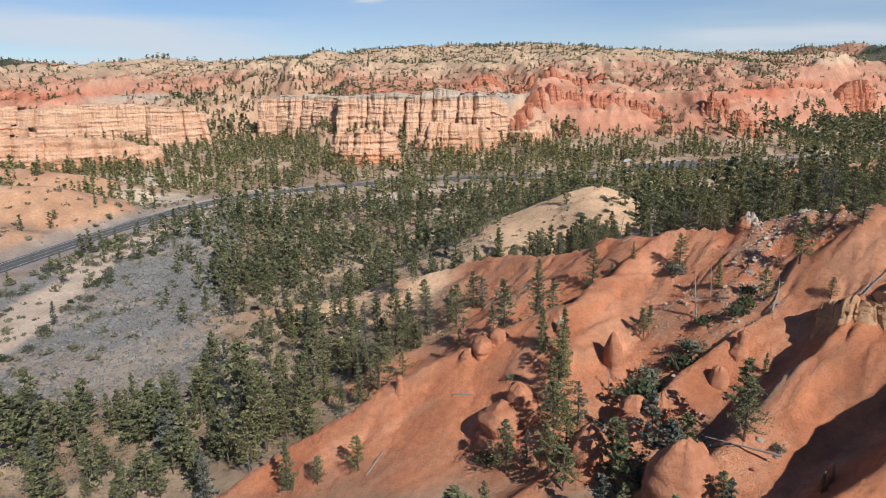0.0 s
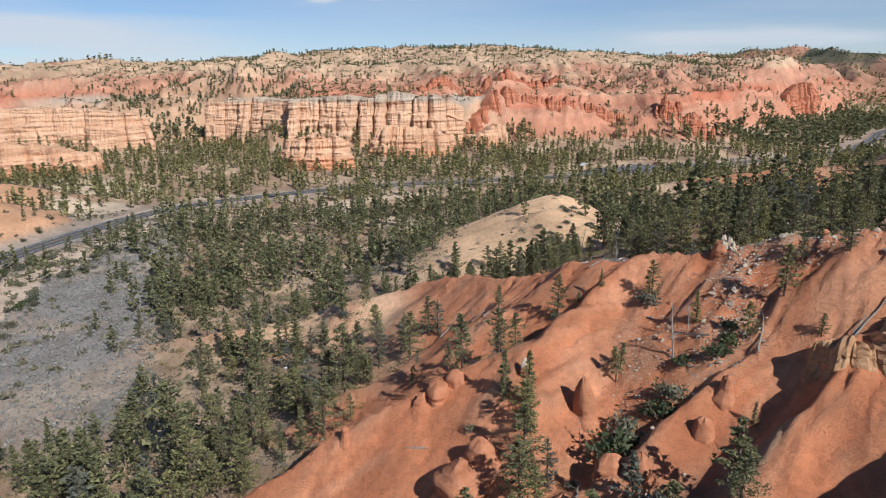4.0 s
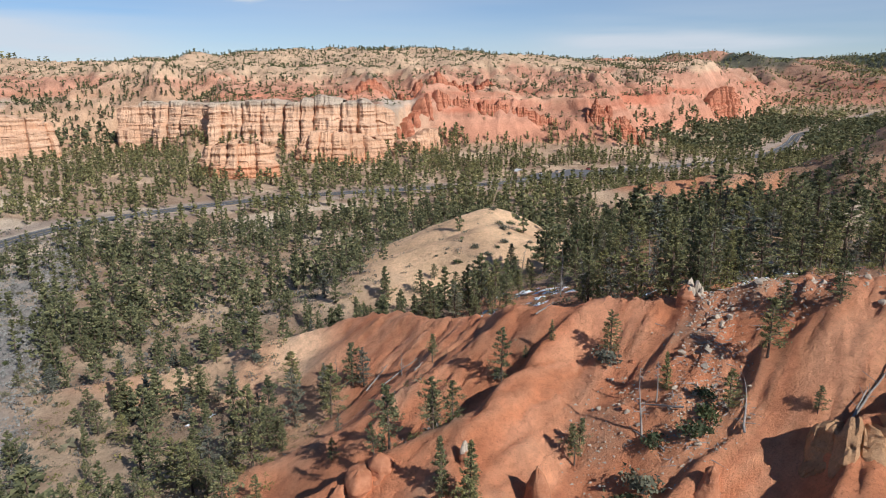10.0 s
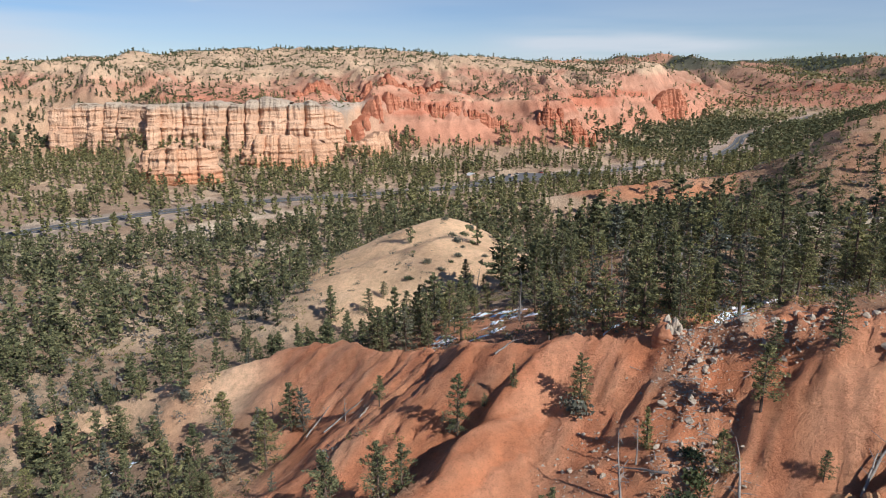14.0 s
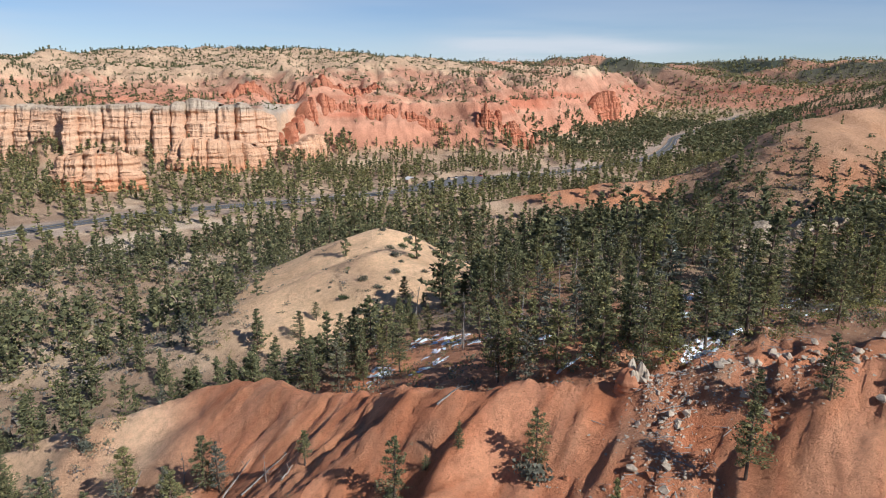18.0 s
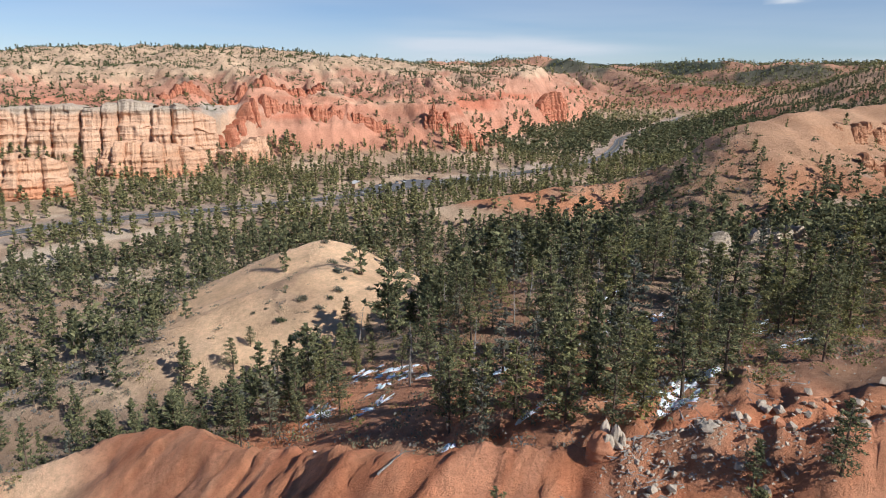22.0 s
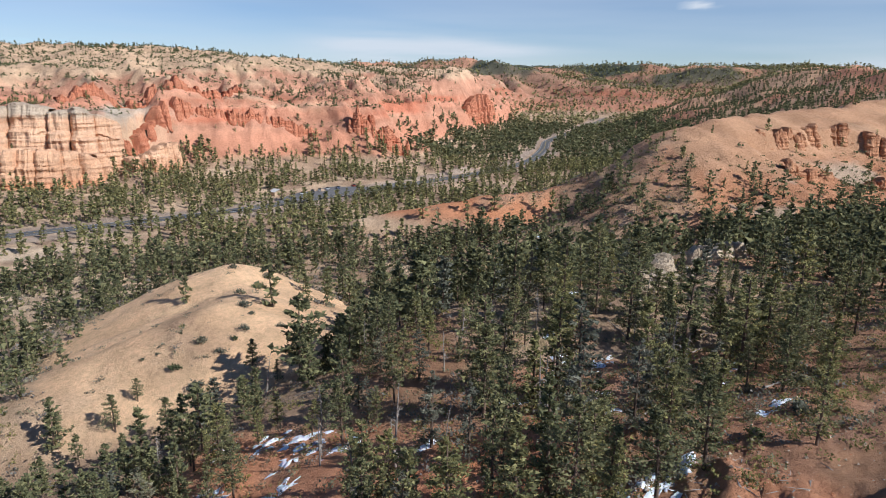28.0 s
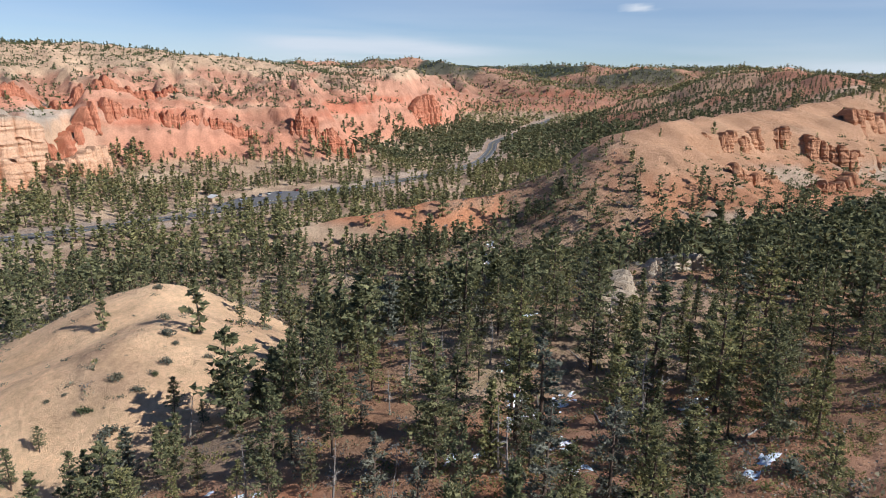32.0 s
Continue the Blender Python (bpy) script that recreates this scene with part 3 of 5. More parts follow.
def pine_shape(seed, branches, tufts, size, girth=0.2, bare=0.14, sides=5, limbs=True, spread=1.0, slim=0.8, gaps=0.0):
    """A pine one metre high: its wood and its needles. Boughs stand in loose whorls, bent up at their tips; gaps: the share that is bare."""
    rng = np.random.default_rng(seed)
    lean = rng.normal(0, 0.025, 2)
    us = np.linspace(0, 1, 5 if sides > 3 else 2)
    trunk = np.column_stack([lean[0] * us ** 2, lean[1] * us ** 2, us])
    wood = [tube(trunk, 0.017 * (1 - 0.9 * us) + 0.002, sides)]
    pts, outs = [], []
    lopsided, swell = rng.uniform(0, 6.28), rng.uniform(0.55, 0.95)
    for k in range(branches):
        u = bare + (0.985 - bare) * (k + rng.uniform(0, 1)) / branches
        ang = k * 2.4 + rng.uniform(-0.5, 0.5)
        reach = girth * ((1 - u) ** swell + 0.03) * rng.uniform(0.45, 1.4) * min(1.0, (u - bare) * 4 + 0.5) * (1 + 0.22 * math.cos(ang - lopsided))
        out = np.array([math.cos(ang), math.sin(ang), 0])
        root = np.array([lean[0] * u * u, lean[1] * u * u, u])
        droop = rng.uniform(-0.32, 0.0) * (1 - u) + 0.35 * u
        tip = root + out * reach * spread + np.array([0, 0, reach * droop])
        if limbs:
            wood.append(tube([root, tip], [0.006, 0.001], 3))
        if rng.uniform(0, 1) < gaps * (1.2 - u):
            continue
        t = rng.uniform(0.15, 1.0, tufts) ** 0.65
        fan = np.array([-out[1], out[0], 0]) * (rng.normal(0, 0.22, tufts) * reach * t)[:, None]
        p = root + (tip - root) * t[:, None] + fan + rng.normal(0, 1, (tufts, 3)) * (0.012, 0.012, 0.011) * (0.6 + 0.8 * (1 - u))
        p[:, 2] += 0.12 * reach * t ** 2
        pts.append(p)
        outs.append(np.tile(out + np.array([0, 0, 0.45]), (tufts, 1)))
    pts, outs = np.concatenate(pts), np.concatenate(outs)
    pts[:, 2] = np.minimum(pts[:, 2], 0.995)
    return merge(wood), cards(pts, size, rng, 0.5, outs, slim)


def bush_shape(seed, tufts, size, squash=0.7):
    rng = np.random.default_rng(seed)
    stems = []
    for k in range(4):
        a = k * 1.6 + rng.uniform(0, 0.6)
        stems.append(tube([(0, 0, -0.1), (0.15 * math.cos(a), 0.15 * math.sin(a), 0.25), (0.35 * math.cos(a), 0.35 * math.sin(a), 0.6)], [0.035, 0.025, 0.01], 3))
    cen = rng.normal(0, 0.24, (7, 3))
    cen[:, 2] = np.abs(cen[:, 2]) + 0.28
    p = cen[rng.integers(0, 7, tufts)] + rng.normal(0, 0.17, (tufts, 3))
    p[:, 2] = np.abs(p[:, 2]) * squash + 0.04
    return merge(stems), cards(p, size, rng, 0.9)


def snag_shape(seed, branches=14):
    rng = np.random.default_rng(seed)
    us = np.linspace(0, 1, 5)
    trunk = np.column_stack([0.04 * np.sin(us * 3 + seed), 0.03 * us ** 2, us])
    wood = [tube(trunk, 0.02 * (1 - 0.85 * us), 5)]
    for k in range(branches):
        u = rng.uniform(0.25, 0.97)
        a = rng.uniform(0, 6.28)
        r = 0.17 * (1.15 - u) * rng.uniform(0.5, 1.3)
        root = np.array([0.04 * math.sin(u * 3 + seed), 0.03 * u * u, u])
        tip = root + np.array([math.cos(a) * r, math.sin(a) * r, r * rng.uniform(-0.1, 0.6)])
        wood.append(tube([root, (root + tip) / 2 + (0, 0, 0.01), tip], [0.007, 0.005, 0.002], 3))
        for q in range(2):
            t2 = tip + rng.normal(0, 0.035, 3)
            wood.append(tube([root + (tip - root) * 0.6, t2], [0.004, 0.001], 3))
    return merge(wood)


def in_view(x, y):
    b = np.degrees(np.arctan2(x - 10, y + 5))
    return (b > -40) & (b < 75)


def density(x, y, z):
    """How likely a tree is to stand here."""
    droad, _ = path_distance(x, y, ROAD)
    sl = slope_at(x, y, z)
    d = 0.48 + 0.7 * fbm(x / 24, y / 24, 3, 201) + 0.12 * step(260, 400, y) + 0.02 * step(20, 45, x) * step(215, 190, y) + 0.3 * step(380, 480, x) - 0.12 * step(60, 0, x) * step(420, 380, y)
    d = np.maximum(d, 0.2)
    red = step(-2.5, -0.5, near_red(x, y) - z) * step(170, 160, y) * step(5, 9, z) * step(5, 1, x - np.interp(y, (60, 79, 95, 120, 141, 152), (85, 62, 37, 22, 9, -8)))
    d = d * (1 - 0.97 * red)
    d = d * (1 - 0.92 * step(102, 94, y + 0.1 * x) * step(44, 50, x))
    d = d * (1 - 0.12 * step(28, 40, x) * step(136, 116, y - 0.1 * x))
    draw, _ = path_distance(x, y, ((-95, 80), (-60, 92), (-38, 96), (-20, 97), (-6, 108), (6, 113)))
    tan = np.maximum(crest(x, y, TAN_HILL, 0.42, 0.55, 6.0), crest(x, y, TAN_SPUR, 0.45, 0.42, 5.0))
    d = d * (1 - 0.96 * step(-3.5, -1.5, tan - z) * step(8, 12, z) * step(4, 16, x))
    rh = np.maximum(crest(x, y, RIGHT_HILL, 0.9, 0.4, 4.0), np.maximum(crest(x, y, RIGHT_FOOT, 0.45, 0.45), crest(x, y, RIGHT_FOOT_B, 0.45, 0.45)))
    bare = step(-7, 4, x - 246 + 0.742 * (267 - y))
    d = d * (1 - (0.74 + 0.22 * step(27, 33, z)) * step(-6, -2, rh - z) * step(17, 22, z) * (x < 430) * bare)
    d = d * (1 - 0.85 * step(-0.9, -0.3, crest(x, y, TONGUE, 0.55, 0.6, 2.0) - z) * step(4, 6, z))
    sage = step(-50, -63, x + 0.25 * (y - 150)) * step(330, 290, y)
    d = d * (1 - (0.93 - 0.4 * step(180, 225, y)) * sage)
    west_hill = np.max([crest(x, y, p, 0.42, 0.42, 4.0) for p in WEST_HILLS], axis=0)
    d = d * (1 - 0.8 * step(-3, 0, west_hill - z) * step(2, 4, z))
    north = step(17, 28, z) * step(390, 420, y + np.clip(-x, 0, 60)) * (1 - step(430, 500, x) * step(-40, -90, y - 1.15 * x - 230))
    gully = step(0.62, 0.40, ridged((x + 22 * fbm(x / 70, y / 70, 3, 85)) / 42, (y + 22 * fbm(x / 70, y / 70, 3, 87)) / 75, 3, 83))
    ravine = step(95, 70, np.abs(x + 165 + 0.2 * (y - 600))) * step(740, 680, y)
    sl = sl * (1 - 0.75 * ravine)
    top = step(80, 92, z)
    d = d * (1 - north) + north * np.clip(0.10 + (0.45 + 0.3 * step(260, 330, x)) * gully * (1 - step(66, 84, z)) + 0.8 * ravine + 0.3 * top + 0.18 * step(260, 330, x) + 0.45 * step(-175, -150, x) * step(80, 55, x) * step(34, 26, z) + 0.4 * step(50, 80, x) * step(30, 22, z), 0, 0.9)
    d = np.maximum(d, 0.78 * step(13, 8, draw + 4 * step(-30, 5, x) - 14 * step(-30, -50, x)) * step(3, 6, 20 - z))
    d = d * step(1.3, 0.8, sl) * step(8, 10, droad)
    lotx = step(24, 18, np.hypot((x - 165) / 2.2, y - 449))
    return np.clip(d * (1 - lotx), 0, 1)


def scatter(cell, near, far, seed, reach=76):
    rng = np.random.default_rng(seed)
    n = int(2 * far / cell)
    ix, iy = np.meshgrid(np.arange(n), np.arange(n))
    x = (ix.ravel() + rng.uniform(0, 1, n * n)) * cell - far
    y = (iy.ravel() + rng.uniform(0, 1, n * n)) * cell - 30
    r = np.hypot(x, y)
    keep = (r >= near) & (r < far) & in_view(x, y)
    x, y = x[keep], y[keep]
    z = landform(x, y)
    keep = rng.uniform(0, 1, len(x)) < density(x, y, z)
    return x[keep], y[keep], z[keep], rng


def plant_all(name, shapes, x, y, z, h, widths, rng, mats, label, category):
    """Many small trees joined into one wood."""
    for wood in (0, 1):
        vs, fs, n0 = [], [], 0
        which = rng.integers(0, len(shapes), len(x)) if wood == 0 else which
        turn = rng.uniform(0, 6.28, len(x)) if wood == 0 else turn
        for k, shape in enumerate(shapes):
            v, f = shape[wood]
            m = np.where(which == k)[0]
            c, s = np.cos(turn[m])[:, None], np.sin(turn[m])[:, None]
            wd = (h[m] * widths[m])[:, None]
            px = (v[None, :, 0] * c - v[None, :, 1] * s) * wd + x[m][:, None]
            py = (v[None, :, 0] * s + v[None, :, 1] * c) * wd + y[m][:, None]
            pz = v[None, :, 2] * h[m][:, None] + z[m][:, None] - 0.15
            vs.append(np.stack([px, py, pz], -1).reshape(-1, 3))
            fs.append((f[None] + (np.arange(len(m)) * len(v))[:, None, None] + n0).reshape(-1, 3))
            n0 += len(m) * len(v)
        if wood == 0:
            ob = mesh_object(name, np.concatenate(vs), np.concatenate(fs), mats[0])
            tagged(ob, label, category, kind="stuff")
        else:
            kid = mesh_object("crowns", np.concatenate(vs), np.concatenate(fs), mats[1], ob)
            kid["kind"] = "stuff"
    return ob


FINE = [pine_shape(k, 48, 46, 0.0195, (0.24, 0.17, 0.28, 0.30, 0.18, 0.25)[k], (0.12, 0.05, 0.2, 0.3, 0.08, 0.15)[k], 6, slim=0.5, gaps=(0.1, 0.0, 0.2, 0.25, 0.3, 0.05)[k]) for k in range(6)]
MID = [pine_shape(20 + k, 38, 18, 0.036, (0.24, 0.18, 0.27, 0.31, 0.25)[k], (0.06, 0.03, 0.1, 0.25, 0.16)[k], 3, False, slim=0.6, gaps=0.1) for k in range(5)]
LOOSE = [pine_shape(30 + k, 20, 5, 0.074, (0.21, 0.17, 0.24, 0.28)[k], (0.05, 0.03, 0.1, 0.2)[k], 3, False, slim=0.65) for k in range(4)]
FAR = [pine_shape(40 + k, 14, 4, 0.10, (0.21, 0.17, 0.25)[k], 0.04, 3, False, slim=0.7) for k in range(3)]
FARTHER = [pine_shape(50 + k, 9, 3, 0.15, (0.25, 0.30)[k], 0.03, 3, False) for k in range(2)]

tx, ty, tz, rng = scatter(3.7, 20, 330, 7)
th = (2.8 + 5.4 * rng.uniform(0, 1, len(tx)) ** 0.8) * (0.85 + 0.55 * rng.uniform(0, 1, len(tx)) ** 3)
th *= 1 + 0.45 * step(15, 8, path_distance(tx, ty, ((-85, 88), (-48, 95), (-22, 96), (-6, 108)))[0])
th *= np.where(path_distance(tx, ty, ROAD)[0] < 30, 0.75, 1.0)
th *= 1 + 0.22 * step(150, 220, ty)
th *= 1 + 0.4 * step(15, 45, tx) * step(92, 100, ty) * step(210, 165, ty)
# the 300 that stand nearest to the flight line are single trees
dpath, _ = path_distance(tx, ty, ((0, 95), (30, 112), (60, 122), (95, 128)))
order = np.argsort(dpath)
single, rest = order[:215], order[215:]
rest = rest[~((tx[rest] > 30) & (ty[rest] < 96 - 0.1 * (tx[rest] - 40)))]
close = rest[np.hypot(tx[rest], ty[rest]) < 195]
wide = rest[np.hypot(tx[rest], ty[rest]) >= 195]
grey = close[rng.uniform(0, 1, len(close)) < 0.13]
close = np.setdiff1d(close, grey)
for name, shapes, pick, leaf, text in (("pine_wood", MID, close, PINE, "green pine wood on the rising valley floor"), ("pine_wood", LOOSE, wide, PINE, "green pine wood across the valley floor"),
                                       ("half_dead_pines", MID[:2], grey, GREY_PINE, "thin grey green pines between living trees")):
    plant_all(name, shapes, tx[pick], ty[pick], tz[pick], th[pick], rng.uniform(0.85, 1.3, len(pick)), rng, (BARK, leaf), text, "pine wood")
for cell, a, b, shapes, seed in ((5.0, 330, 600, FAR, 8), (6.0, 600, 1050, FARTHER, 12)):
    fx, fy, fz, rng = scatter(cell, a, b, seed)
    fh = rng.uniform(4.4, 10.0, len(fx)) * np.where(fz > 60, 0.5, np.where(fz > 22, 0.62, 1.0))
    plant_all("far_pine_wood", shapes, fx, fy, fz, fh, rng.uniform(0.9, 1.4, len(fx)), rng, (BARK, PINE), "distant dark green pines on slopes and valley floor", "pine wood")
SPECK = [pine_shape(60 + k, 4, 2, 0.25, 0.26, 0.05, 3, False) for k in range(2)]
fx, fy, fz, rng = scatter(11, 1050, 2300, 10)
plant_all("distant_pine_wood", SPECK, fx, fy, fz, rng.uniform(5, 9, len(fx)), rng.uniform(1.0, 1.6, len(fx)), rng, (BARK, PINE), "far dark green woods on the plateau", "pine wood")


def tree_master(kind, wood, crown, mat):
    root = new("pine_tree")
    a = mesh_object("trunk", *wood, BARK, root, True)
    b = mesh_object("crown", *crown, mat, root)
    return root


masters = [tree_master("pine", w, c, GREY_PINE if k == 4 else PINE) for k, (w, c) in enumerate(FINE)]
LABELS = ("green pine tree with an even pointed crown", "slim dark green pine with branches to the ground", "broad green pine tree with open branches",
          "tall pine with a bare lower trunk and loose crown", "thin greyish green pine tree among others", "full dark green pine tree on the slope")
used = set()


def plant(k, x, y, h, wide=1.0, z=None):
    """One pine tree of shape k, h metres high."""
    z = float(landform(np.array([x]), np.array([y]))[0]) if z is None else z
    m = Matrix.Translation((x, y, z - 0.2)) @ Matrix.Rotation((x * 7.3 + y * 3.1) % 6.28, 4, "Z")
    ob = masters[k] if k not in used else copy_thing(masters[k], m)
    if k not in used:
        used.add(k)
        ob.matrix_basis = m
    ob.scale = (h * wide, h * wide, h)
    return tagged(ob, LABELS[k], "pine tree", "pines")


for q in single:
    plant(int(rng.integers(0, 6)), float(tx[q]), float(ty[q]), float(th[q]), float(rng.uniform(0.85, 1.2)), float(tz[q]))


# ---------------------------------------------------------------- single trees and bushes on the bare slopes
RIDGE_PINES = ((0, 32.6, 88.7, 5.2), (1, 27.1, 92.1, 2.6), (0, 24.6, 93.5, 1.8), (2, 42.5, 76.7, 6.0), (0, 49.5, 77, 5.2), (3, 46.5, 80.5, 3.8), (1, 34.4, 79.7, 4.0), (5, 37.6, 74.5, 4.2),
               (3, 25.7, 79.2, 3.6), (2, 42.7, 70, 2.7), (3, 15.8, 106.4, 4.2), (2, 27, 54.2, 6.4), (4, 18.1, 55.1, 4.0), (2, 22.5, 47.6, 4.8), (1, 30, 46.7, 2.1), (1, 34, 65.4, 2.5),
               (3, 24.9, 78.1, 4.4), (5, -10.7, 72, 5.1), (2, -15.7, 71.8, 4.1), (4, -32.5, 88.2, 5.0))
BIG_PINES = ((1, 14.3, 75, 6.6), (0, 13.6, 72, 6.5), (5, 12.6, 68.5, 7.6), (2, 11.6, 65, 7.4), (4, 14.6, 66.5, 5.5), (2, 12.4, 61.5, 6.4), (4, 8.6, 63.5, 4.2), (3, 10.4, 60, 5.6))
GULLY_PINES = ((1, -35.9, 145.2, 10.5), (5, -19.5, 149.7, 4.6), (2, -3.6, 125.4, 7.8), (0, 5.5, 118.6, 7.3), (4, 7.1, 117.1, 6.5), (5, 1.2, 119.7, 5.8), (4, -14.5, 136.4, 6.3), (2, -20.3, 138.2, 8.0),
               (4, -17.3, 136.9, 5.4), (5, -24.5, 149.8, 4.0), (1, -4.4, 109, 5.1), (2, -27.3, 133.1, 6.9), (5, 2.3, 96.5, 3.2), (2, 7.7, 87.8, 3.0), (2, 10.6, 87.4, 1.7), (4, 3.2, 102.6, 2.8),
               (2, -31.3, 129.8, 6.2), (0, -38, 138, 7.0), (5, -42, 146, 6.0))
TAN_PINES = ((3, 44, 170.5, 6.8), (3, 57.2, 162.3, 6.4), (0, 47, 166.6, 4.0), (2, 26.9, 176.6, 4.3), (5, 23.1, 172.2, 6.6), (2, 29.7, 163.8, 6.6), (0, 36, 163.8, 5.4), (1, 53, 160, 6.2), (5, 40, 160, 6.0), (0, 65, 163, 6.5))
EDGE_PINES = ((3, 66, 100, 7.0), (2, 72, 105, 6.5), (0, 80, 103, 7.2), (5, 88, 108, 7.5), (3, 96, 112, 7.8), (2, 60, 107, 6.0), (1, 76, 112, 6.6), (4, 69, 110, 5.5), (3, 104, 117, 7.5), (4, 83, 113, 5.0), (2, 91, 118, 7.0), (0, 64, 116, 6.5))
for spots in (RIDGE_PINES, BIG_PINES, GULLY_PINES, TAN_PINES, EDGE_PINES):
    for k, x, y, h in spots:
        plant(k, x, y, h, 1.15)

SHRUB = foliage("shrub_leaves", (0.14, 0.135, 0.095), (0.22, 0.205, 0.145), (0.31, 0.285, 0.20))
JUNIPER = foliage("juniper_leaves", (0.06, 0.08, 0.04), (0.10, 0.12, 0.06), (0.15, 0.165, 0.09))
SAGE = foliage("sage_leaves", (0.26, 0.25, 0.225), (0.37, 0.355, 0.32), (0.48, 0.46, 0.42))
bush_wood = [bush_shape(70 + k, 260, 0.085) for k in range(3)]
bush_masters = []
for k, (w, c) in enumerate(bush_wood):
    root = new("juniper_bush")
    mesh_object("stems", *w, BARK, root)
    mesh_object("leaves", *c, (JUNIPER, SHRUB, GREY_PINE)[k], root)
    bush_masters.append(root)
BUSH_LABELS = ("round dark green juniper bush", "low olive brown shrub on bare soil", "grey green half bare juniper bush")
bush_used = set()


def bush(k, x, y, size):
    z = float(landform(np.array([x]), np.array([y]))[0])
    m = Matrix.Translation((x, y, z - 0.05 * size)) @ Matrix.Rotation((x * 5.1 + y) % 6.28, 4, "Z")
    ob = copy_thing(bush_masters[k], m) if k in bush_used else bush_masters[k]
    bush_used.add(k)
    ob.matrix_basis = m
    ob.scale = (size, size, size * 0.9)
    return tagged(ob, BUSH_LABELS[k], "bush", "bushes")


RIDGE_BUSHES = ((0, 36.6, 77.1, 1.9), (0, 34.3, 74.1, 2.4), (0, 36.3, 74.8, 2.2), (2, 31.7, 87.6, 2.6), (2, 21.7, 93.8, 1.6), (2, -10.8, 141.1, 2.4), (0, 21.8, 69.2, 4.6), (2, 23.2, 70.5, 3.6), (0, 26.9, 70.5, 3.6),
                (2, 28.6, 72.2, 2.8), (0, 31.2, 75, 2.0), (1, 16.9, 65.6, 1.4), (0, 4.4, 65.9, 2.6), (1, 8.2, 75.6, 1.4), (0, 13, 61, 2.0), (1, 29.5, 53, 1.2))
TAN_BUSHES = ((2, 45.7, 182.9, 1.7), (2, 52.1, 182.1, 1.3), (1, 54.9, 179.5, 1.8), (0, 33.3, 179.3, 1.8), (1, 38.2, 182.7, 2.1), (0, 43.3, 180.8, 1.2), (2, 35.5, 173.4, 2.6), (2, 40.4, 178.6, 1.5),
              (0, 51, 173.8, 1.9), (1, 57.3, 174.4, 1.6), (1, 28.7, 184.8, 0.9), (2, 48.1, 192.4, 2.3), (1, 31.1, 184.5, 0.8), (1, 48.4, 188.5, 1.2), (2, 50, 205, 2.0), (0, 56, 214, 2.2), (1, 53, 225, 2.0), (2, 60, 222, 2.2))
EDGE_BUSHES = ((2, 58, 97, 1.8), (1, 62, 99, 1.4), (0, 67, 97, 1.6), (1, 71, 100, 1.3), (2, 75, 98, 2.0), (1, 79, 106, 1.6), (2, 85, 104, 2.0), (0, 64, 104, 1.5), (1, 90, 106, 1.8), (2, 55, 100, 1.6), (1, 99, 110, 1.9), (2, 73, 108, 2.2))
for spots in (RIDGE_BUSHES, TAN_BUSHES, EDGE_BUSHES):
    for k, x, y, s in spots:
        bush(k, x, y, s)
rng = np.random.default_rng(77)
for x, y in zip(rng.uniform(-150, -60, 46), rng.uniform(175, 300, 46)):
    if path_distance(np.array([x]), np.array([y]), ROAD)[0][0] > 9:
        bush(int(rng.integers(0, 3)), float(x), float(y), float(rng.uniform(1.4, 3.2)))

for n in range(70):
    u = rng.uniform(0, 1)
    side = n % 2
    x = np.interp(u, (0, 0.35, 0.7, 1), ((-98, -102, -107, -105), (-118, -122, -129, -123))[side]) + rng.normal(0, 2.0)
    y = np.interp(u, (0, 0.35, 0.7, 1), (140, 185, 222, 262)) + rng.normal(0, 3.0)
    bush(int(rng.integers(0, 3)), float(x), float(y), float(rng.uniform(1.6, 3.4)))

# bare dead trees
snags = [snag_shape(90 + k) for k in range(3)]
snag_masters = []
for w in snags:
    snag_masters.append(mesh_object("dead_tree", *w, DEADWOOD))
for n, (x, y, h) in enumerate(((30.7, 77.2, 6.9), (-26.4, 79.7, 4.2), (33, 79, 4.5), (58, 112, 8.0), (62, 118, 7.0), (70, 122, 7.5), (49, 126, 7), (82, 118, 8), (27, 148, 5.5), (66, 141, 7.5), (95, 135, 8), (88, 128, 6), (12, 109, 3.5),
                               (3, 122, 4.5), (-12, 128, 4.5), (45, 118, 6.5), (78, 140, 7), (74, 112, 6.5), (102, 120, 7), (19, 71, 3.5))):
    z = float(landform(np.array([x]), np.array([y]))[0])
    m = Matrix.Translation((x, y, z - 0.1)) @ Matrix.Rotation(n * 1.7, 4, "Z")
    ob = snag_masters[n] if n < 3 else copy_thing(snag_masters[n % 3], m)
    ob.matrix_basis = m
    ob.scale = (h, h, h)
    tagged(ob, "leafless grey dead tree with broken branches", "dead tree", "dead trees")


rng = np.random.default_rng(83)
for n in range(75):
    x, y = float(rng.uniform(38, 165)), float(rng.uniform(98, 190))
    z = landform(np.array([x]), np.array([y]))
    if float(density(np.array([x]), np.array([y]), z)[0]) < 0.3:
        continue
    ob = copy_thing(snag_masters[n % 3], Matrix.Translation((x, y, float(z[0]) - 0.1)) @ Matrix.Rotation(n * 2.1, 4, "Z") @ Matrix.Rotation(float(rng.normal(0, 0.08)), 4, "X"))
    h = float(rng.uniform(3.5, 8.5))
    ob.scale = (h, h, h)
    tagged(ob, "leafless grey dead tree with broken branches", "dead tree", "dead trees")


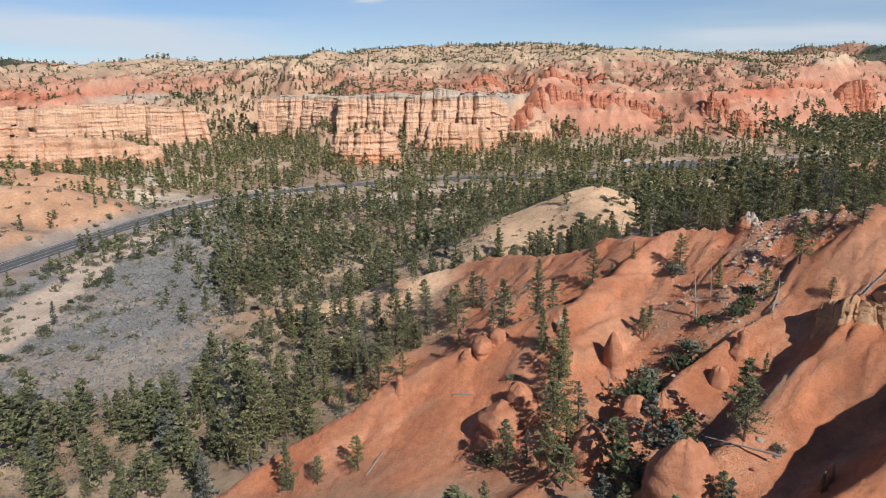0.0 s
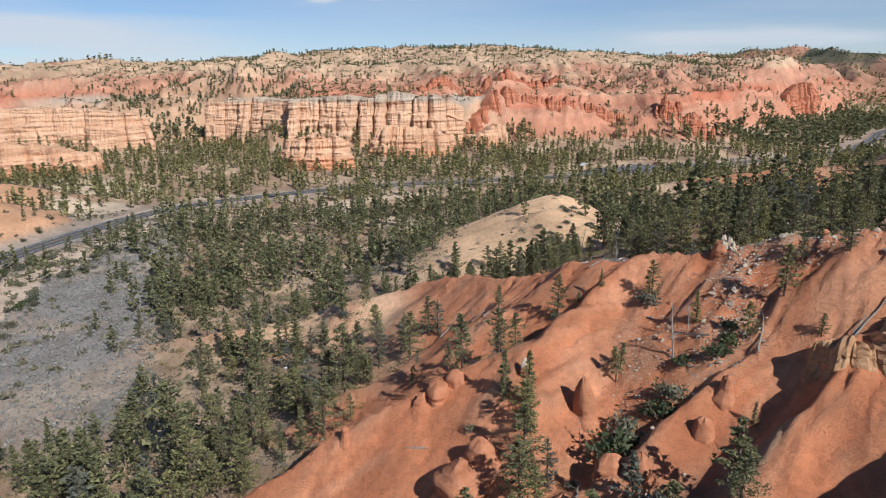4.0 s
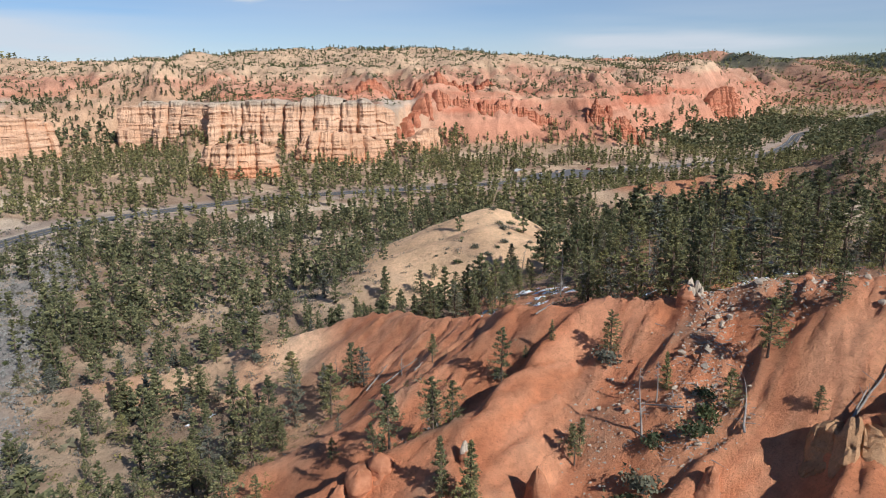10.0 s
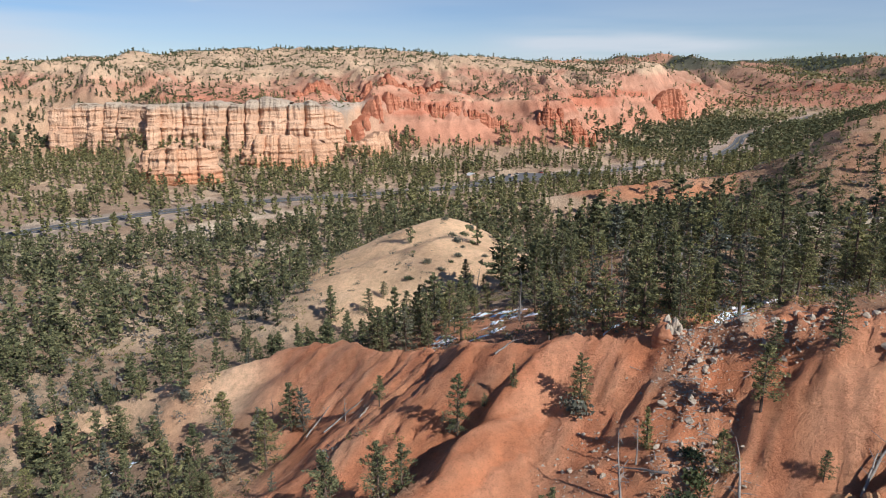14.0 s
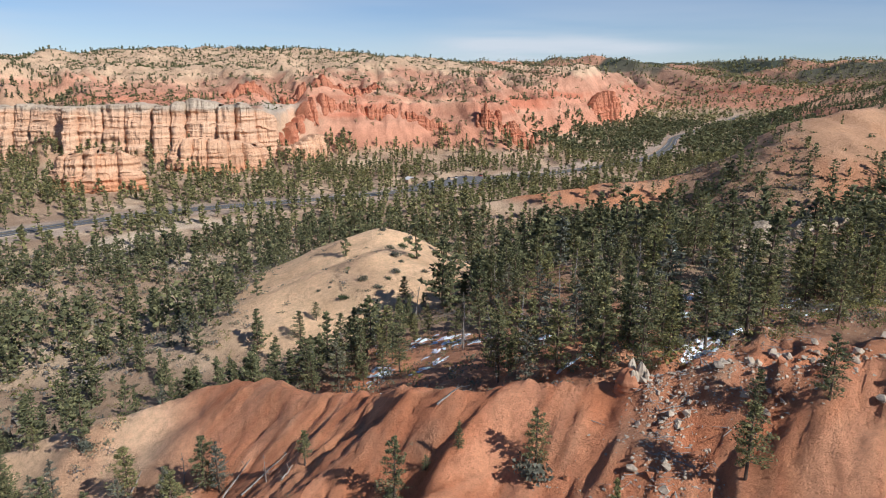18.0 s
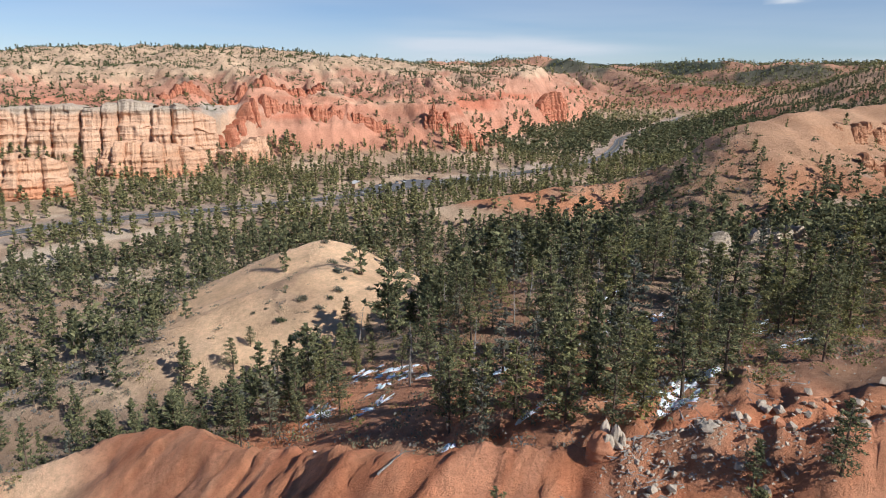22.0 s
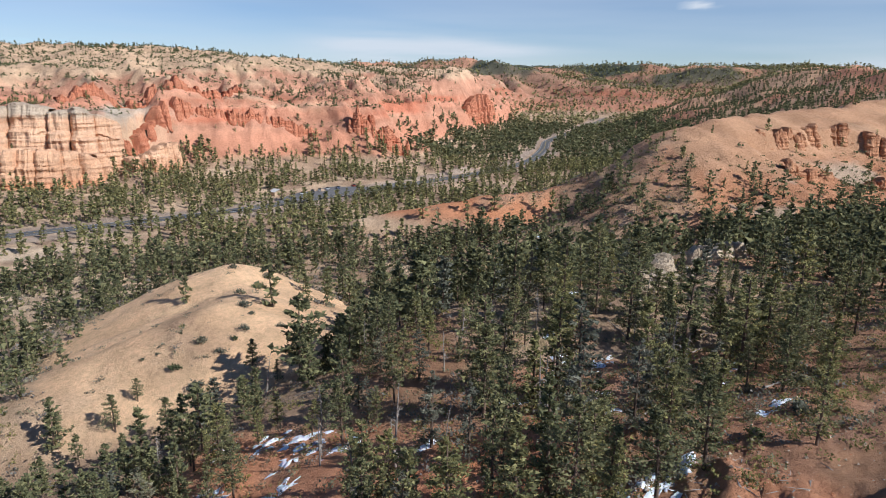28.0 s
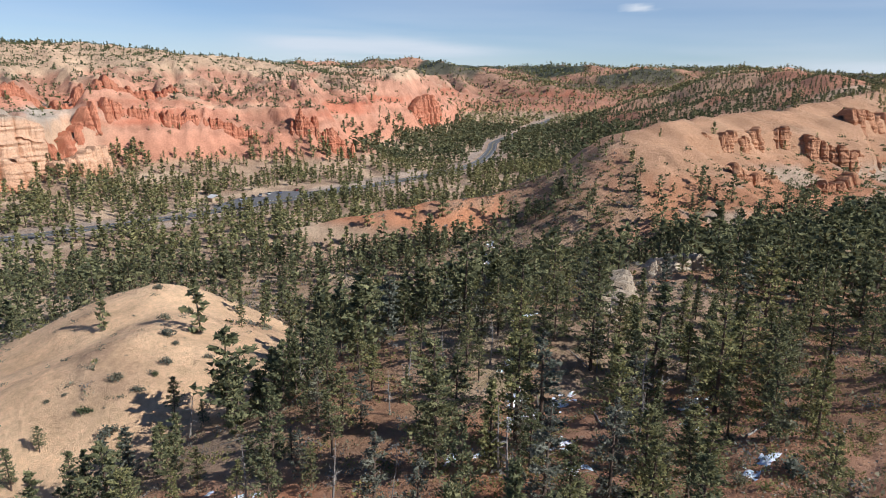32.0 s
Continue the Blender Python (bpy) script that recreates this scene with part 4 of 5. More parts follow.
# ---------------------------------------------------------------- rock
def rock_material(name, low, high, stripe):
    m, n, l, b = material(name, 0.92)
    co = n.new("ShaderNodeNewGeometry").outputs["Position"]
    fine = noise_node(n, l, co, 1.4, 8, 0.7)
    sep = n.new("ShaderNodeSeparateXYZ")
    l.new(co, sep.inputs[0])
    wob = n.new("ShaderNodeMath")
    wob.operation = "MULTIPLY_ADD"
    l.new(fine, wob.inputs[0])
    wob.inputs[1].default_value = 0.6
    l.new(sep.outputs["Z"], wob.inputs[2])
    comb = n.new("ShaderNodeCombineXYZ")
    l.new(wob.outputs[0], comb.inputs[2])
    bands = noise_node(n, l, comb.outputs[0], 1.6, 3, 0.5)
    c = ramp(n, l, fine, ((0.3, low), (0.7, high)))
    c = multiply(n, l, c, ramp(n, l, bands, ((0.35, stripe), (0.6, (1, 1, 1)))))
    l.new(c, b.inputs["Base Color"])
    bump(n, l, b, fine, 0.9, 0.25)
    return m


RED_ROCK = rock_material("red_rock", (0.40, 0.16, 0.085), (0.56, 0.26, 0.145), (0.85, 0.78, 0.72))
WHITE_ROCK = rock_material("white_rock", (0.36, 0.29, 0.22), (0.62, 0.52, 0.41), (0.95, 0.92, 0.88))
PALE_LEDGE = rock_material("pale_ledge", (0.36, 0.29, 0.22), (0.60, 0.50, 0.39), (0.97, 0.95, 0.92))


def spire_mesh(seed, wide, high, taper=0.45, sides=28, rings=22, waist=0.12, stretch=1.0, cap=0.55, beds=0.055):
    """A weathered pillar with a rounded head, shallow grooves and soft ledges."""
    rng = np.random.default_rng(seed)
    u, a = np.meshgrid(np.linspace(0, 1, rings), np.arange(sides) * 2 * math.pi / sides, indexing="ij")
    drift = rng.uniform(-0.12, 0.12, 2)
    prof = (1 - (1 - taper) * u ** 1.2) * np.sqrt(np.clip(1 - (u * (1.02 - 0.06 * cap)) ** 7, 0.02, 1)) * (1 + 0.12 * (1 - u) ** 3)
    prof = prof * (1 + waist * fbm(u * 3.1 + seed, 0 * u + 0.5 * seed, 3, 9))
    groove = 0.34 * (ridged(np.cos(a) * 1.9 + seed, np.sin(a) * 1.9 + 0.35 * u, 2, seed) - 0.6) + 0.16 * (ridged(np.cos(a) * 5 + seed, np.sin(a) * 5 + u, 2, seed + 1) - 0.6)
    bed = beds * 2.2 * fbm(u * high * 1.3 + seed, a * 0.3, 3, seed + 2)
    rad = wide / 2 * np.maximum(prof * (1 + groove + bed), 0.02)
    z = high * u - 1.6 + 0.06 * high * fbm(np.cos(a) * 1.5 + seed, np.sin(a) * 1.5, 2, seed + 3) * u
    v = np.stack([rad * np.cos(a) * stretch + drift[0] * high * u, rad * np.sin(a) + drift[1] * high * u, z], -1).reshape(-1, 3)
    r, q = np.meshgrid(np.arange(rings - 1), np.arange(sides), indexing="ij")
    r, q = r.ravel(), q.ravel()
    p = (q + 1) % sides
    f = np.concatenate([np.stack([r * sides + q, r * sides + p, (r + 1) * sides + p], 1), np.stack([r * sides + q, (r + 1) * sides + p, (r + 1) * sides + q], 1)])
    v = np.concatenate([v, [(drift[0] * high, drift[1] * high, v[-sides:, 2].mean() + 0.03 * high)]])
    q = np.arange(sides)
    return v, np.concatenate([f, np.stack([(rings - 1) * sides + q, (rings - 1) * sides + (q + 1) % sides, np.full(sides, rings * sides)], 1)])


def spire(x, y, wide, high, mat, seed, taper=0.45, stretch=1.0, turn=0.0, label="weathered orange rock pillar on the slope", waist=0.25):
    z = float(landform(np.array([x]), np.array([y]))[0])
    ob = mesh_object("rock_pillar", *spire_mesh(seed, wide, high + 1.6, taper, waist=waist, stretch=stretch), mat, smooth=True)
    ob.matrix_basis = Matrix.Translation((x, y, z)) @ Matrix.Rotation(turn, 4, "Z")
    return tagged(ob, label, "rock", "rock pillars")


for n, (x, y, w, h, t, s) in enumerate(((14.2, 59.6, 4.2, 5.2, 0.4, 1.0), (20.6, 50.5, 5.0, 5.8, 0.5, 1.0), (22.6, 52.2, 2.0, 3.4, 0.4, 1.0), (30.6, 47.5, 1.2, 2.4, 0.35, 1.0), (20.3, 74.5, 3.4, 5.0, 0.3, 0.7),
                                        (32.6, 69.0, 1.8, 2.8, 0.6, 1.0), (29.7, 66.4, 2.0, 2.0, 0.6, 1.0), (19.9, 64.8, 2.4, 2.0, 0.8, 1.2), (21.8, 63.1, 2.2, 2.8, 0.5, 1.0), (6.9, 69.2, 4.6, 4.2, 0.7, 1.3),
                                        (9.2, 71.4, 3.6, 3.6, 0.6, 1.2), (-6.1, 81.8, 1.5, 2.6, 0.6, 1.0), (5.0, 83.4, 2.6, 1.5, 0.7, 1.4), (7.4, 83.8, 2.2, 1.3, 0.7, 1.3), (3.0, 83.2, 1.8, 1.1, 0.7, 1.2), (11.5, 62.5, 2.6, 2.8, 0.5, 1.2))):
    spire(x, y, w * 1.15, h * 0.8, RED_ROCK, 300 + 2 * n, t, s, n * 0.9)
spire(14.9, 79.6, 1.9, 1.2, RED_ROCK, 351, 0.8)
spire(14.95, 79.65, 1.3, 1.9, WHITE_ROCK, 352, 0.7, label="pale grey caprock on a red pedestal")
# pale ledge rocks on the crest and in the wood
spire(41.4, 89, 2.3, 1.3, RED_ROCK, 377, 0.8, label="red clay pedestal under a pale caprock")
for n, (x, y, w, h) in enumerate(((41.3, 88.9, 0.85, 2.0), (41.8, 88.7, 0.8, 1.75), (42.2, 88.5, 0.7, 1.4), (41.0, 88.6, 0.6, 1.5), (42.6, 88.2, 0.8, 0.9), (41.6, 88.2, 0.7, 1.0), (42.1, 87.8, 0.6, 0.8))):
    spire(x, y, w, h, PALE_LEDGE, 701 + n, 0.7, 1.1, n * 1.1, "pale fluted caprock column on a red pedestal", 0.2)


def cliff_tint(p, beds, low, low_z, cap, cap_z, rng_seed):
    """Bedded colours by height: a warmer foot, a paler cap."""
    x, y, z = p[:, 0], p[:, 1], p[:, 2]
    zz = z + 1.6 * fbm(x / 9, y / 9, 3, rng_seed)
    c = np.array(beds[0]) + (np.array(beds[1]) - np.array(beds[0])) * vnoise(zz * 0.9, 0.03 * x, rng_seed + 3)[:, None]
    c = c * (0.86 + 0.26 * vnoise(zz * 2.3, 0.06 * x, rng_seed + 5))[:, None]
    a = step(low_z + 4, low_z - 5, zz)[:, None]
    c = c * (1 - a) + a * np.array(low)
    a = 0.85 * step(cap_z - 1.5, cap_z + 2.5, zz)[:, None]
    return c * (1 - a) + a * np.array(cap)


def cliff_face(pts, foot, top, tint, label, wide=(9, 18), depth=6.0, jag=2.5, setback=1.5, fine=0.75, seed=1, back=14.0, tall=2.0):
    """A rock wall of joined buttresses along a course, its face to the right of the course; foot and top are heights at even steps of the course (None: from the ground)."""
    rng = np.random.default_rng(seed)
    c, nrm, u = course(pts, fine)
    n = len(c)
    share = np.linspace(0, 1, n)
    ground_z = landform(c[:, 0] + 1.5 * nrm[:, 0], c[:, 1] + 1.5 * nrm[:, 1])
    inward = min(7.0, 0.6 * back)
    behind = landform(c[:, 0] - inward * nrm[:, 0], c[:, 1] - inward * nrm[:, 1])
    front = landform(c[:, 0] + depth * nrm[:, 0], c[:, 1] + depth * nrm[:, 1])
    low = np.minimum(ground_z, front) - 1.5
    if foot is not None:
        low = np.minimum(low, np.interp(share, np.linspace(0, 1, len(foot)), foot))
    high = np.maximum(behind, ground_z + tall) + 0.5 if top is None else np.maximum(np.interp(share, np.linspace(0, 1, len(top)), top), low + 3.0)
    root = new("cliff")
    first = np.array([c[0, 0], c[0, 1], low[0]])
    root.matrix_basis = Matrix.Translation(first)
    at = 0
    while at < n - 3:
        w = rng.uniform(*wide)
        end = min(n - 1, at + max(5, int(w / fine)))
        if n - 1 - end < 5:
            end = n - 1
        q = slice(max(0, at - 1), min(n, end + 2))
        s_, k = u[q], len(u[q])
        uu = np.linspace(-1, 1, k)
        lift = rng.choice((-1.0, -0.5, -0.15, 0.0, 0.2, 0.4)) * jag
        crown = high[q] + lift + 0.5 * jag * (vnoise(s_ / (0.4 * depth), s_ * 0 + seed, 5) - 0.7) - 0.5 * jag * np.abs(uu) ** 4 + 0.25 * jag * np.round(2 * vnoise(s_ / (0.8 * depth), s_ * 0, seed + 9))
        base = low[q]
        bulge = depth * (rng.uniform(0.35, 1.5) * (1 - np.abs(uu) ** rng.uniform(2.5, 7)) + 0.25 * rng.uniform(-1, 1) * uu - 0.45)
        levels = max(6, int((crown - base).max() / (fine * 1.1)))
        notch = rng.uniform(0.42, 0.68)
        rows = []
        for r in range(-1, levels + 1):
            v = max(0.0, r / levels)
            z = base + (crown - base) * v
            off = bulge * (1 - 0.4 * v) + 0.10 * (1 - v) * (crown - base)
            storey = 40.0 if v > notch else 0.0
            off = off + 0.42 * depth * (ridged((s_ + storey) / (1.2 * depth), s_ * 0 + 1.2 * v, 3, seed) - 0.6) + 0.26 * depth * (ridged(s_ / (0.35 * depth), z / (1.5 * depth), 2, seed + 1) - 0.6)
            bed = max(0.24 * depth, 1.6 * fine)
            off = off + 0.13 * depth * (2 * vnoise(z / bed, s_ / (5 * depth), seed + 2) - 1) + 0.08 * depth * (2 * vnoise(z / (0.5 * bed), s_ / (1.5 * depth), seed + 4) - 1)
            off = off - setback * float(step(notch, notch + 0.05, np.array(v))) - 0.15 * depth * v ** 9
            if r < 0:
                off, z = off + 0.5 * depth, base - 0.6 * depth
            rows.append(np.column_stack([c[q] + nrm[q] * off[:, None], z]))
        for gone, drop in ((0.1 * back, -0.02 * back), (0.3 * back, 0.0), (0.65 * back, 0.0), (back, 0.25 * back)):
            z = crown - drop + 0.5 * (vnoise(s_ / 3, s_ * 0 + gone, seed + 6) - 0.5)
            rows.append(np.column_stack([c[q] + nrm[q] * (off - gone)[:, None], z]))
        v = np.concatenate(rows)
        m = len(rows)
        i0, j0 = np.meshgrid(np.arange(m - 1), np.arange(k - 1), indexing="ij")
        i0, j0 = i0.ravel(), j0.ravel()
        f = np.stack([i0 * k + j0, i0 * k + j0 + 1, (i0 + 1) * k + j0 + 1, (i0 + 1) * k + j0], 1)
        mesh_object("rock_buttress", v - first, f, SOIL, root, colours=cliff_tint(v, *tint))
        at = end
    return tagged(root, label, "cliff", "cliffs")


GOLD = "golden fluted sandstone cliff with a grey cap"
RED = "crumbling red rock cliff of joined pillars"
GOLD_TINT = (((0.66, 0.39, 0.24), (0.75, 0.50, 0.335)), (0.66, 0.34, 0.19), 8.0, (0.47, 0.40, 0.31), 41.5, 601)
BUTTE_TINT = (((0.67, 0.39, 0.235), (0.75, 0.48, 0.31)), (0.64, 0.31, 0.17), 9.0, (0.72, 0.5, 0.32), 60.0, 611)
RED_TINT = (((0.48, 0.17, 0.095), (0.60, 0.27, 0.16)), (0.58, 0.25, 0.15), 5.0, (0.58, 0.28, 0.17), 80.0, 621)
HILL_TINT = (((0.44, 0.21, 0.115), (0.55, 0.30, 0.17)), (0.52, 0.25, 0.14), 20.0, (0.60, 0.36, 0.22), 60.0, 631)
cliff_face(((-84, 550), (-60, 546), (-25, 538), (8, 530), (36, 524), (54, 527)), (20, 19, 20, 18, 16, 14), (45, 46, 46.5, 48, 46, 37), GOLD_TINT, GOLD, (9, 22), 8.0, 2.6, 2.5, seed=3, back=26)
cliff_face(((-160, 594), (-125, 584), (-92, 566), (-82, 552)), (18, 20, 20), (42, 45, 45), GOLD_TINT, GOLD, (10, 20), 6.0, 2.0, seed=5, back=24)
cliff_face(((-18, 512), (-8, 502), (4, 499), (20, 498), (36, 503), (46, 513)), (3, -1, -1, -1, 3), (18, 25, 26.5, 25, 17), BUTTE_TINT, GOLD, (7, 15), 7.0, 2.8, 1.8, seed=7, back=16)
cliff_face(((-78, 474), (-70, 464), (-54, 457), (-38, 457), (-29, 468)), (0, -3, -3, 0), (17, 22, 24.5, 24, 17), BUTTE_TINT, GOLD, (6, 14), 6.0, 2.4, 1.5, seed=9, back=14)
cliff_face(((54, 514), (70, 521), (88, 534)), (4, 6, 9), (15, 20, 26), BUTTE_TINT, GOLD, (4, 8), 4.5, 5.0, seed=11, back=10)
cliff_face(((-400, 506), (-335, 520), (-290, 530), (-204, 541), (-190, 554)), (14, 14, 14, 16), (38, 39, 40.5, 41, 32), GOLD_TINT, GOLD, (12, 30), 7.0, 2.2, 2.5, seed=13, back=26)
cliff_face(((-300, 404), (-238, 421), (-197, 441), (-186, 454)), (13, 12, 11, 9), (29, 28, 23, 15), BUTTE_TINT, GOLD, (10, 22), 6.0, 2.0, seed=15, back=16)
cliff_face(((-360, 416), (-300, 420), (-262, 430)), (14, 14, 14), (36, 37, 33), BUTTE_TINT, GOLD, (9, 20), 6.0, 2.0, seed=17, back=16)
cliff_face(((212, 557), (222, 553), (232, 549), (244, 545), (258, 540)), None, (36, 37, 31, 27, 20, 14), RED_TINT, RED, (2.5, 7), 4.0, 9.0, 1.2, 0.6, seed=19, back=7)
cliff_face(((218, 563), (232, 558), (248, 552)), None, (38, 33, 24), RED_TINT, RED, (3, 7), 4.0, 7.0, 1.2, 0.6, seed=20, back=7)
cliff_face(((54, 545), (66, 558), (82, 574), (104, 582)), None, None, RED_TINT, RED, (3, 7), 3.5, 6.0, 1.0, 0.7, seed=21, back=8, tall=5.0)
cliff_face(((106, 582), (135, 580), (165, 574), (192, 566)), None, None, RED_TINT, RED, (3, 9), 3.0, 4.5, 0.8, seed=23, back=8, tall=4.0)
cliff_face(((20, 580), (60, 590), (100, 600), (150, 606)), None, None, RED_TINT, RED, (3, 8), 3.0, 5.0, 0.8, 0.8, seed=24, back=8, tall=4.0)
cliff_face(((428, 752), (455, 766), (490, 790), (525, 822)), None, (26, 42, 40, 28), RED_TINT, RED, (3, 8), 5.0, 9.0, 2.0, 1.0, seed=25, back=9)
cliff_face(((690, 1145), (715, 1152), (742, 1165)), (18, 18), (46, 42), RED_TINT, RED, (8, 16), 6.0, 4.0, 2.0, 1.4, seed=27, back=20)
cliff_face(((298, 652), (330, 662), (352, 674)), (9, 9), (25, 22), RED_TINT, RED, (6, 12), 5.0, 4.0, 1.0, 1.0, seed=29, back=14)
NEAR_GOLD_TINT = (((0.60, 0.33, 0.17), (0.70, 0.44, 0.25)), (0.60, 0.30, 0.16), 20.0, (0.72, 0.5, 0.3), 60.0, 641)
cliff_face(((39.2, 67.5), (40.4, 65.2), (42.2, 63.6), (44.5, 63.0), (47.5, 63.8)), None, (34.6, 36.0, 36.8, 37.0, 37.6), NEAR_GOLD_TINT, "golden fluted rock cliff beside a shaded gully", (1.1, 2.6), 1.7, 1.5, 0.4, 0.22, seed=41, back=3.0)
PALE_TINT = (((0.50, 0.40, 0.29), (0.66, 0.55, 0.42)), (0.55, 0.40, 0.27), 10.0, (0.6, 0.5, 0.4), 80.0, 651)
PALE = "low pale tan limestone ledge among pines"
cliff_face(((102, 142.5), (106, 143), (110, 145), (116, 149)), None, None, PALE_TINT, PALE, (1.3, 3.2), 1.6, 1.6, 0.4, 0.3, seed=43, back=3.0, tall=2.8)
cliff_face(((133, 160), (139, 157.5), (146, 155.5)), None, None, PALE_TINT, PALE, (1.3, 3.2), 1.5, 1.4, 0.4, 0.35, seed=45, back=3.0, tall=2.0)
LEDGE = "orange rock pillars on the hill's broken ledge"
cliff_face(((266, 254.5), (275, 252.5), (285, 251), (300, 250), (316, 249.5)), None, (43, 44.8, 46, 46.6, 47), HILL_TINT, LEDGE, (2.6, 6), 3.0, 3.6, 0.8, 0.45, seed=31, back=5)
cliff_face(((326, 252), (332, 247), (342, 236), (352, 225), (366, 220)), None, (47, 46.5, 43, 38, 36), HILL_TINT, LEDGE, (3, 7), 3.4, 4.0, 0.8, 0.45, seed=33, back=6)
cliff_face(((395, 252), (412, 247), (430, 247)), None, None, HILL_TINT, LEDGE, (4, 8), 4.0, 3.0, 0.8, 0.6, seed=35, back=8, tall=5.0)
cliff_face(((262, 226), (274, 222), (288, 222)), None, None, HILL_TINT, LEDGE, (3, 6), 2.6, 3.0, 0.6, 0.5, seed=37, back=5, tall=3.5)
cliff_face(((300, 214), (316, 210), (330, 212)), None, None, HILL_TINT, LEDGE, (3, 6), 2.6, 3.0, 0.6, 0.5, seed=39, back=5, tall=3.5)


def boulder_mesh(seed):
    rng = np.random.default_rng(seed)
    bm = bmesh.new()
    for k in range(13):
        p = rng.normal(size=3)
        p *= 0.5 / np.linalg.norm(p) * rng.uniform(0.8, 1.15)
        bm.verts.new((p[0], p[1], p[2] * 0.8))
    hull = bmesh.ops.convex_hull(bm, input=bm.verts)
    bmesh.ops.delete(bm, geom=list(set(hull["geom_interior"] + hull["geom_unused"])), context="VERTS")
    me = bpy.data.meshes.new("boulder")
    bm.to_mesh(me)
    bm.free()
    me.materials.append(WHITE_ROCK if seed % 4 else RED_ROCK)
    return me


boulder_meshes = [boulder_mesh(500 + k) for k in range(8)]
rng = np.random.default_rng(9)


def boulders(n, course_pts, spread, low, high):
    p = np.array(course_pts, float)
    us = rng.uniform(0, len(p) - 1, n)
    xs, ys = (np.stack([np.interp(us, np.arange(len(p)), p[:, 0]), np.interp(us, np.arange(len(p)), p[:, 1])]) + rng.normal(0, spread, (2, n)))
    for x, y, z in zip(xs, ys, landform(xs, ys)):
        s = low + (high - low) * rng.uniform(0, 1) ** 2.4
        ob = new("boulder", boulder_meshes[int(rng.integers(0, 8))])
        ob.matrix_basis = Matrix.Translation((x, y, z + 0.16 * s)) @ Matrix.Rotation(rng.uniform(0, 6.28), 4, "Z") @ Matrix.Rotation(rng.uniform(-0.5, 0.5), 4, "X")
        ob.scale = (s * rng.uniform(0.8, 1.4), s, s * rng.uniform(0.8, 1.2))
        tagged(ob, "pale angular boulder lying on red soil", "boulder", "boulders")


boulders(14, ((41.9, 88.4), (42.3, 87.4)), 0.35, 0.3, 0.8)
boulders(85, ((42, 86.5), (40, 82.5), (37, 78), (34, 75)), 1.6, 0.2, 0.95)
boulders(40, ((44.8, 86), (46.3, 83.5), (47.5, 81.5)), 1.2, 0.2, 0.9)
boulders(60, ((46, 88), (51, 87.5), (57, 84), (66, 79)), 1.3, 0.2, 1.1)
boulders(40, ((47.5, 87.5), (54, 85.8), (62, 82.8)), 0.8, 0.4, 1.5)
boulders(25, ((51, 80), (56, 76), (60, 73)), 2.0, 0.2, 1.2)
boulders(18, ((33, 84), (28, 80), (27, 76)), 1.6, 0.25, 0.8)
boulders(32, ((100, 141), (112, 147), (140, 158)), 4, 0.4, 1.8)
boulders(16, ((20, 66), (26, 58), (30, 52)), 3, 0.2, 0.9)


# ---------------------------------------------------------------- fallen logs and snow
def log(x, y, length, turn, thick=0.12):
    rng2 = np.random.default_rng(int(abs(x * 10 + y)))
    n = 7
    d = np.array([math.cos(turn), math.sin(turn)])
    u = np.linspace(-0.5, 0.5, n) * length
    px, py = x + d[0] * u + rng2.normal(0, 0.05, n), y + d[1] * u + rng2.normal(0, 0.05, n)
    pz = landform(px, py)
    fit_z = np.polyval(np.polyfit(u, pz, 1), u)
    pz = fit_z + max(0, float((pz - fit_z).max())) + thick * 0.5
    wood = [tube(np.column_stack([px, py, pz]), thick * np.linspace(1, 0.35, n), 7)]
    for k in range(5):
        i = int(rng2.integers(1, n))
        b = np.array([px[i], py[i], pz[i]])
        wood.append(tube([b, b + rng2.normal(0, 0.5, 3) * (1, 1, 0.5) + (0, 0, 0.35)], [thick * 0.25, 0.02], 4))
    ob = mesh_object("fallen_log", *merge(wood), DEADWOOD, None, True)
    return tagged(ob, "bleached fallen log with broken branch stubs", "log", "fallen logs")


for x, y, length, turn in ((44.5, 88.3, 3.6, -0.2), (49, 88, 4.5, 0.5), (51.5, 86.5, 3.8, 0.9), (46, 89.5, 3.0, 0.7), (38.5, 73.5, 5.0, 1.0), (33, 78, 4.5, 2.2), (31, 76, 4, 1.9), (47.5, 69.5, 5.5, 0.35), (45, 68.5, 3.5, 0.6),
                           (26.5, 53.5, 6.5, 2.4), (24.5, 55.5, 4.5, 2.0), (16.8, 63.8, 3.2, 1.2), (2.1, 77.3, 2.6, 2.9), (-8.5, 72.5, 4.2, 1.1), (28.5, 98.8, 2.5, 0.2), (12, 112, 6, 0.5), (9, 116, 5, 0.8), (6, 120, 4.5, 0.2),
                           (57, 98, 6.5, 0.6), (63, 103, 5.5, 1.2), (71, 110, 7, 0.3), (90.9, 122.5, 8, 0.1), (95, 126, 6, 0.5), (84, 106, 7, 0.2), (78, 121, 6, 1.0), (68, 127, 6, 1.6), (101, 132, 7, 2.6), (110, 118, 6, 0.3), (88, 134, 6, 1.3),
                           (35, 150, 5, 0.4), (48, 152, 5, 2.4), (56, 132, 6, 0.9), (-3, 128, 3.5, 1.3), (14, 106.5, 2.4, 1.0)):
    log(x, y, length, turn)

m, n, l, b = material("snow", 0.6)
b.inputs["Base Color"].default_value = (0.82, 0.85, 0.90, 1)
b.inputs["Subsurface Weight"].default_value = 0.1
bump(n, l, b, noise_node(n, l, n.new("ShaderNodeNewGeometry").outputs["Position"], 2.5, 5), 0.4, 0.1)
SNOW = m


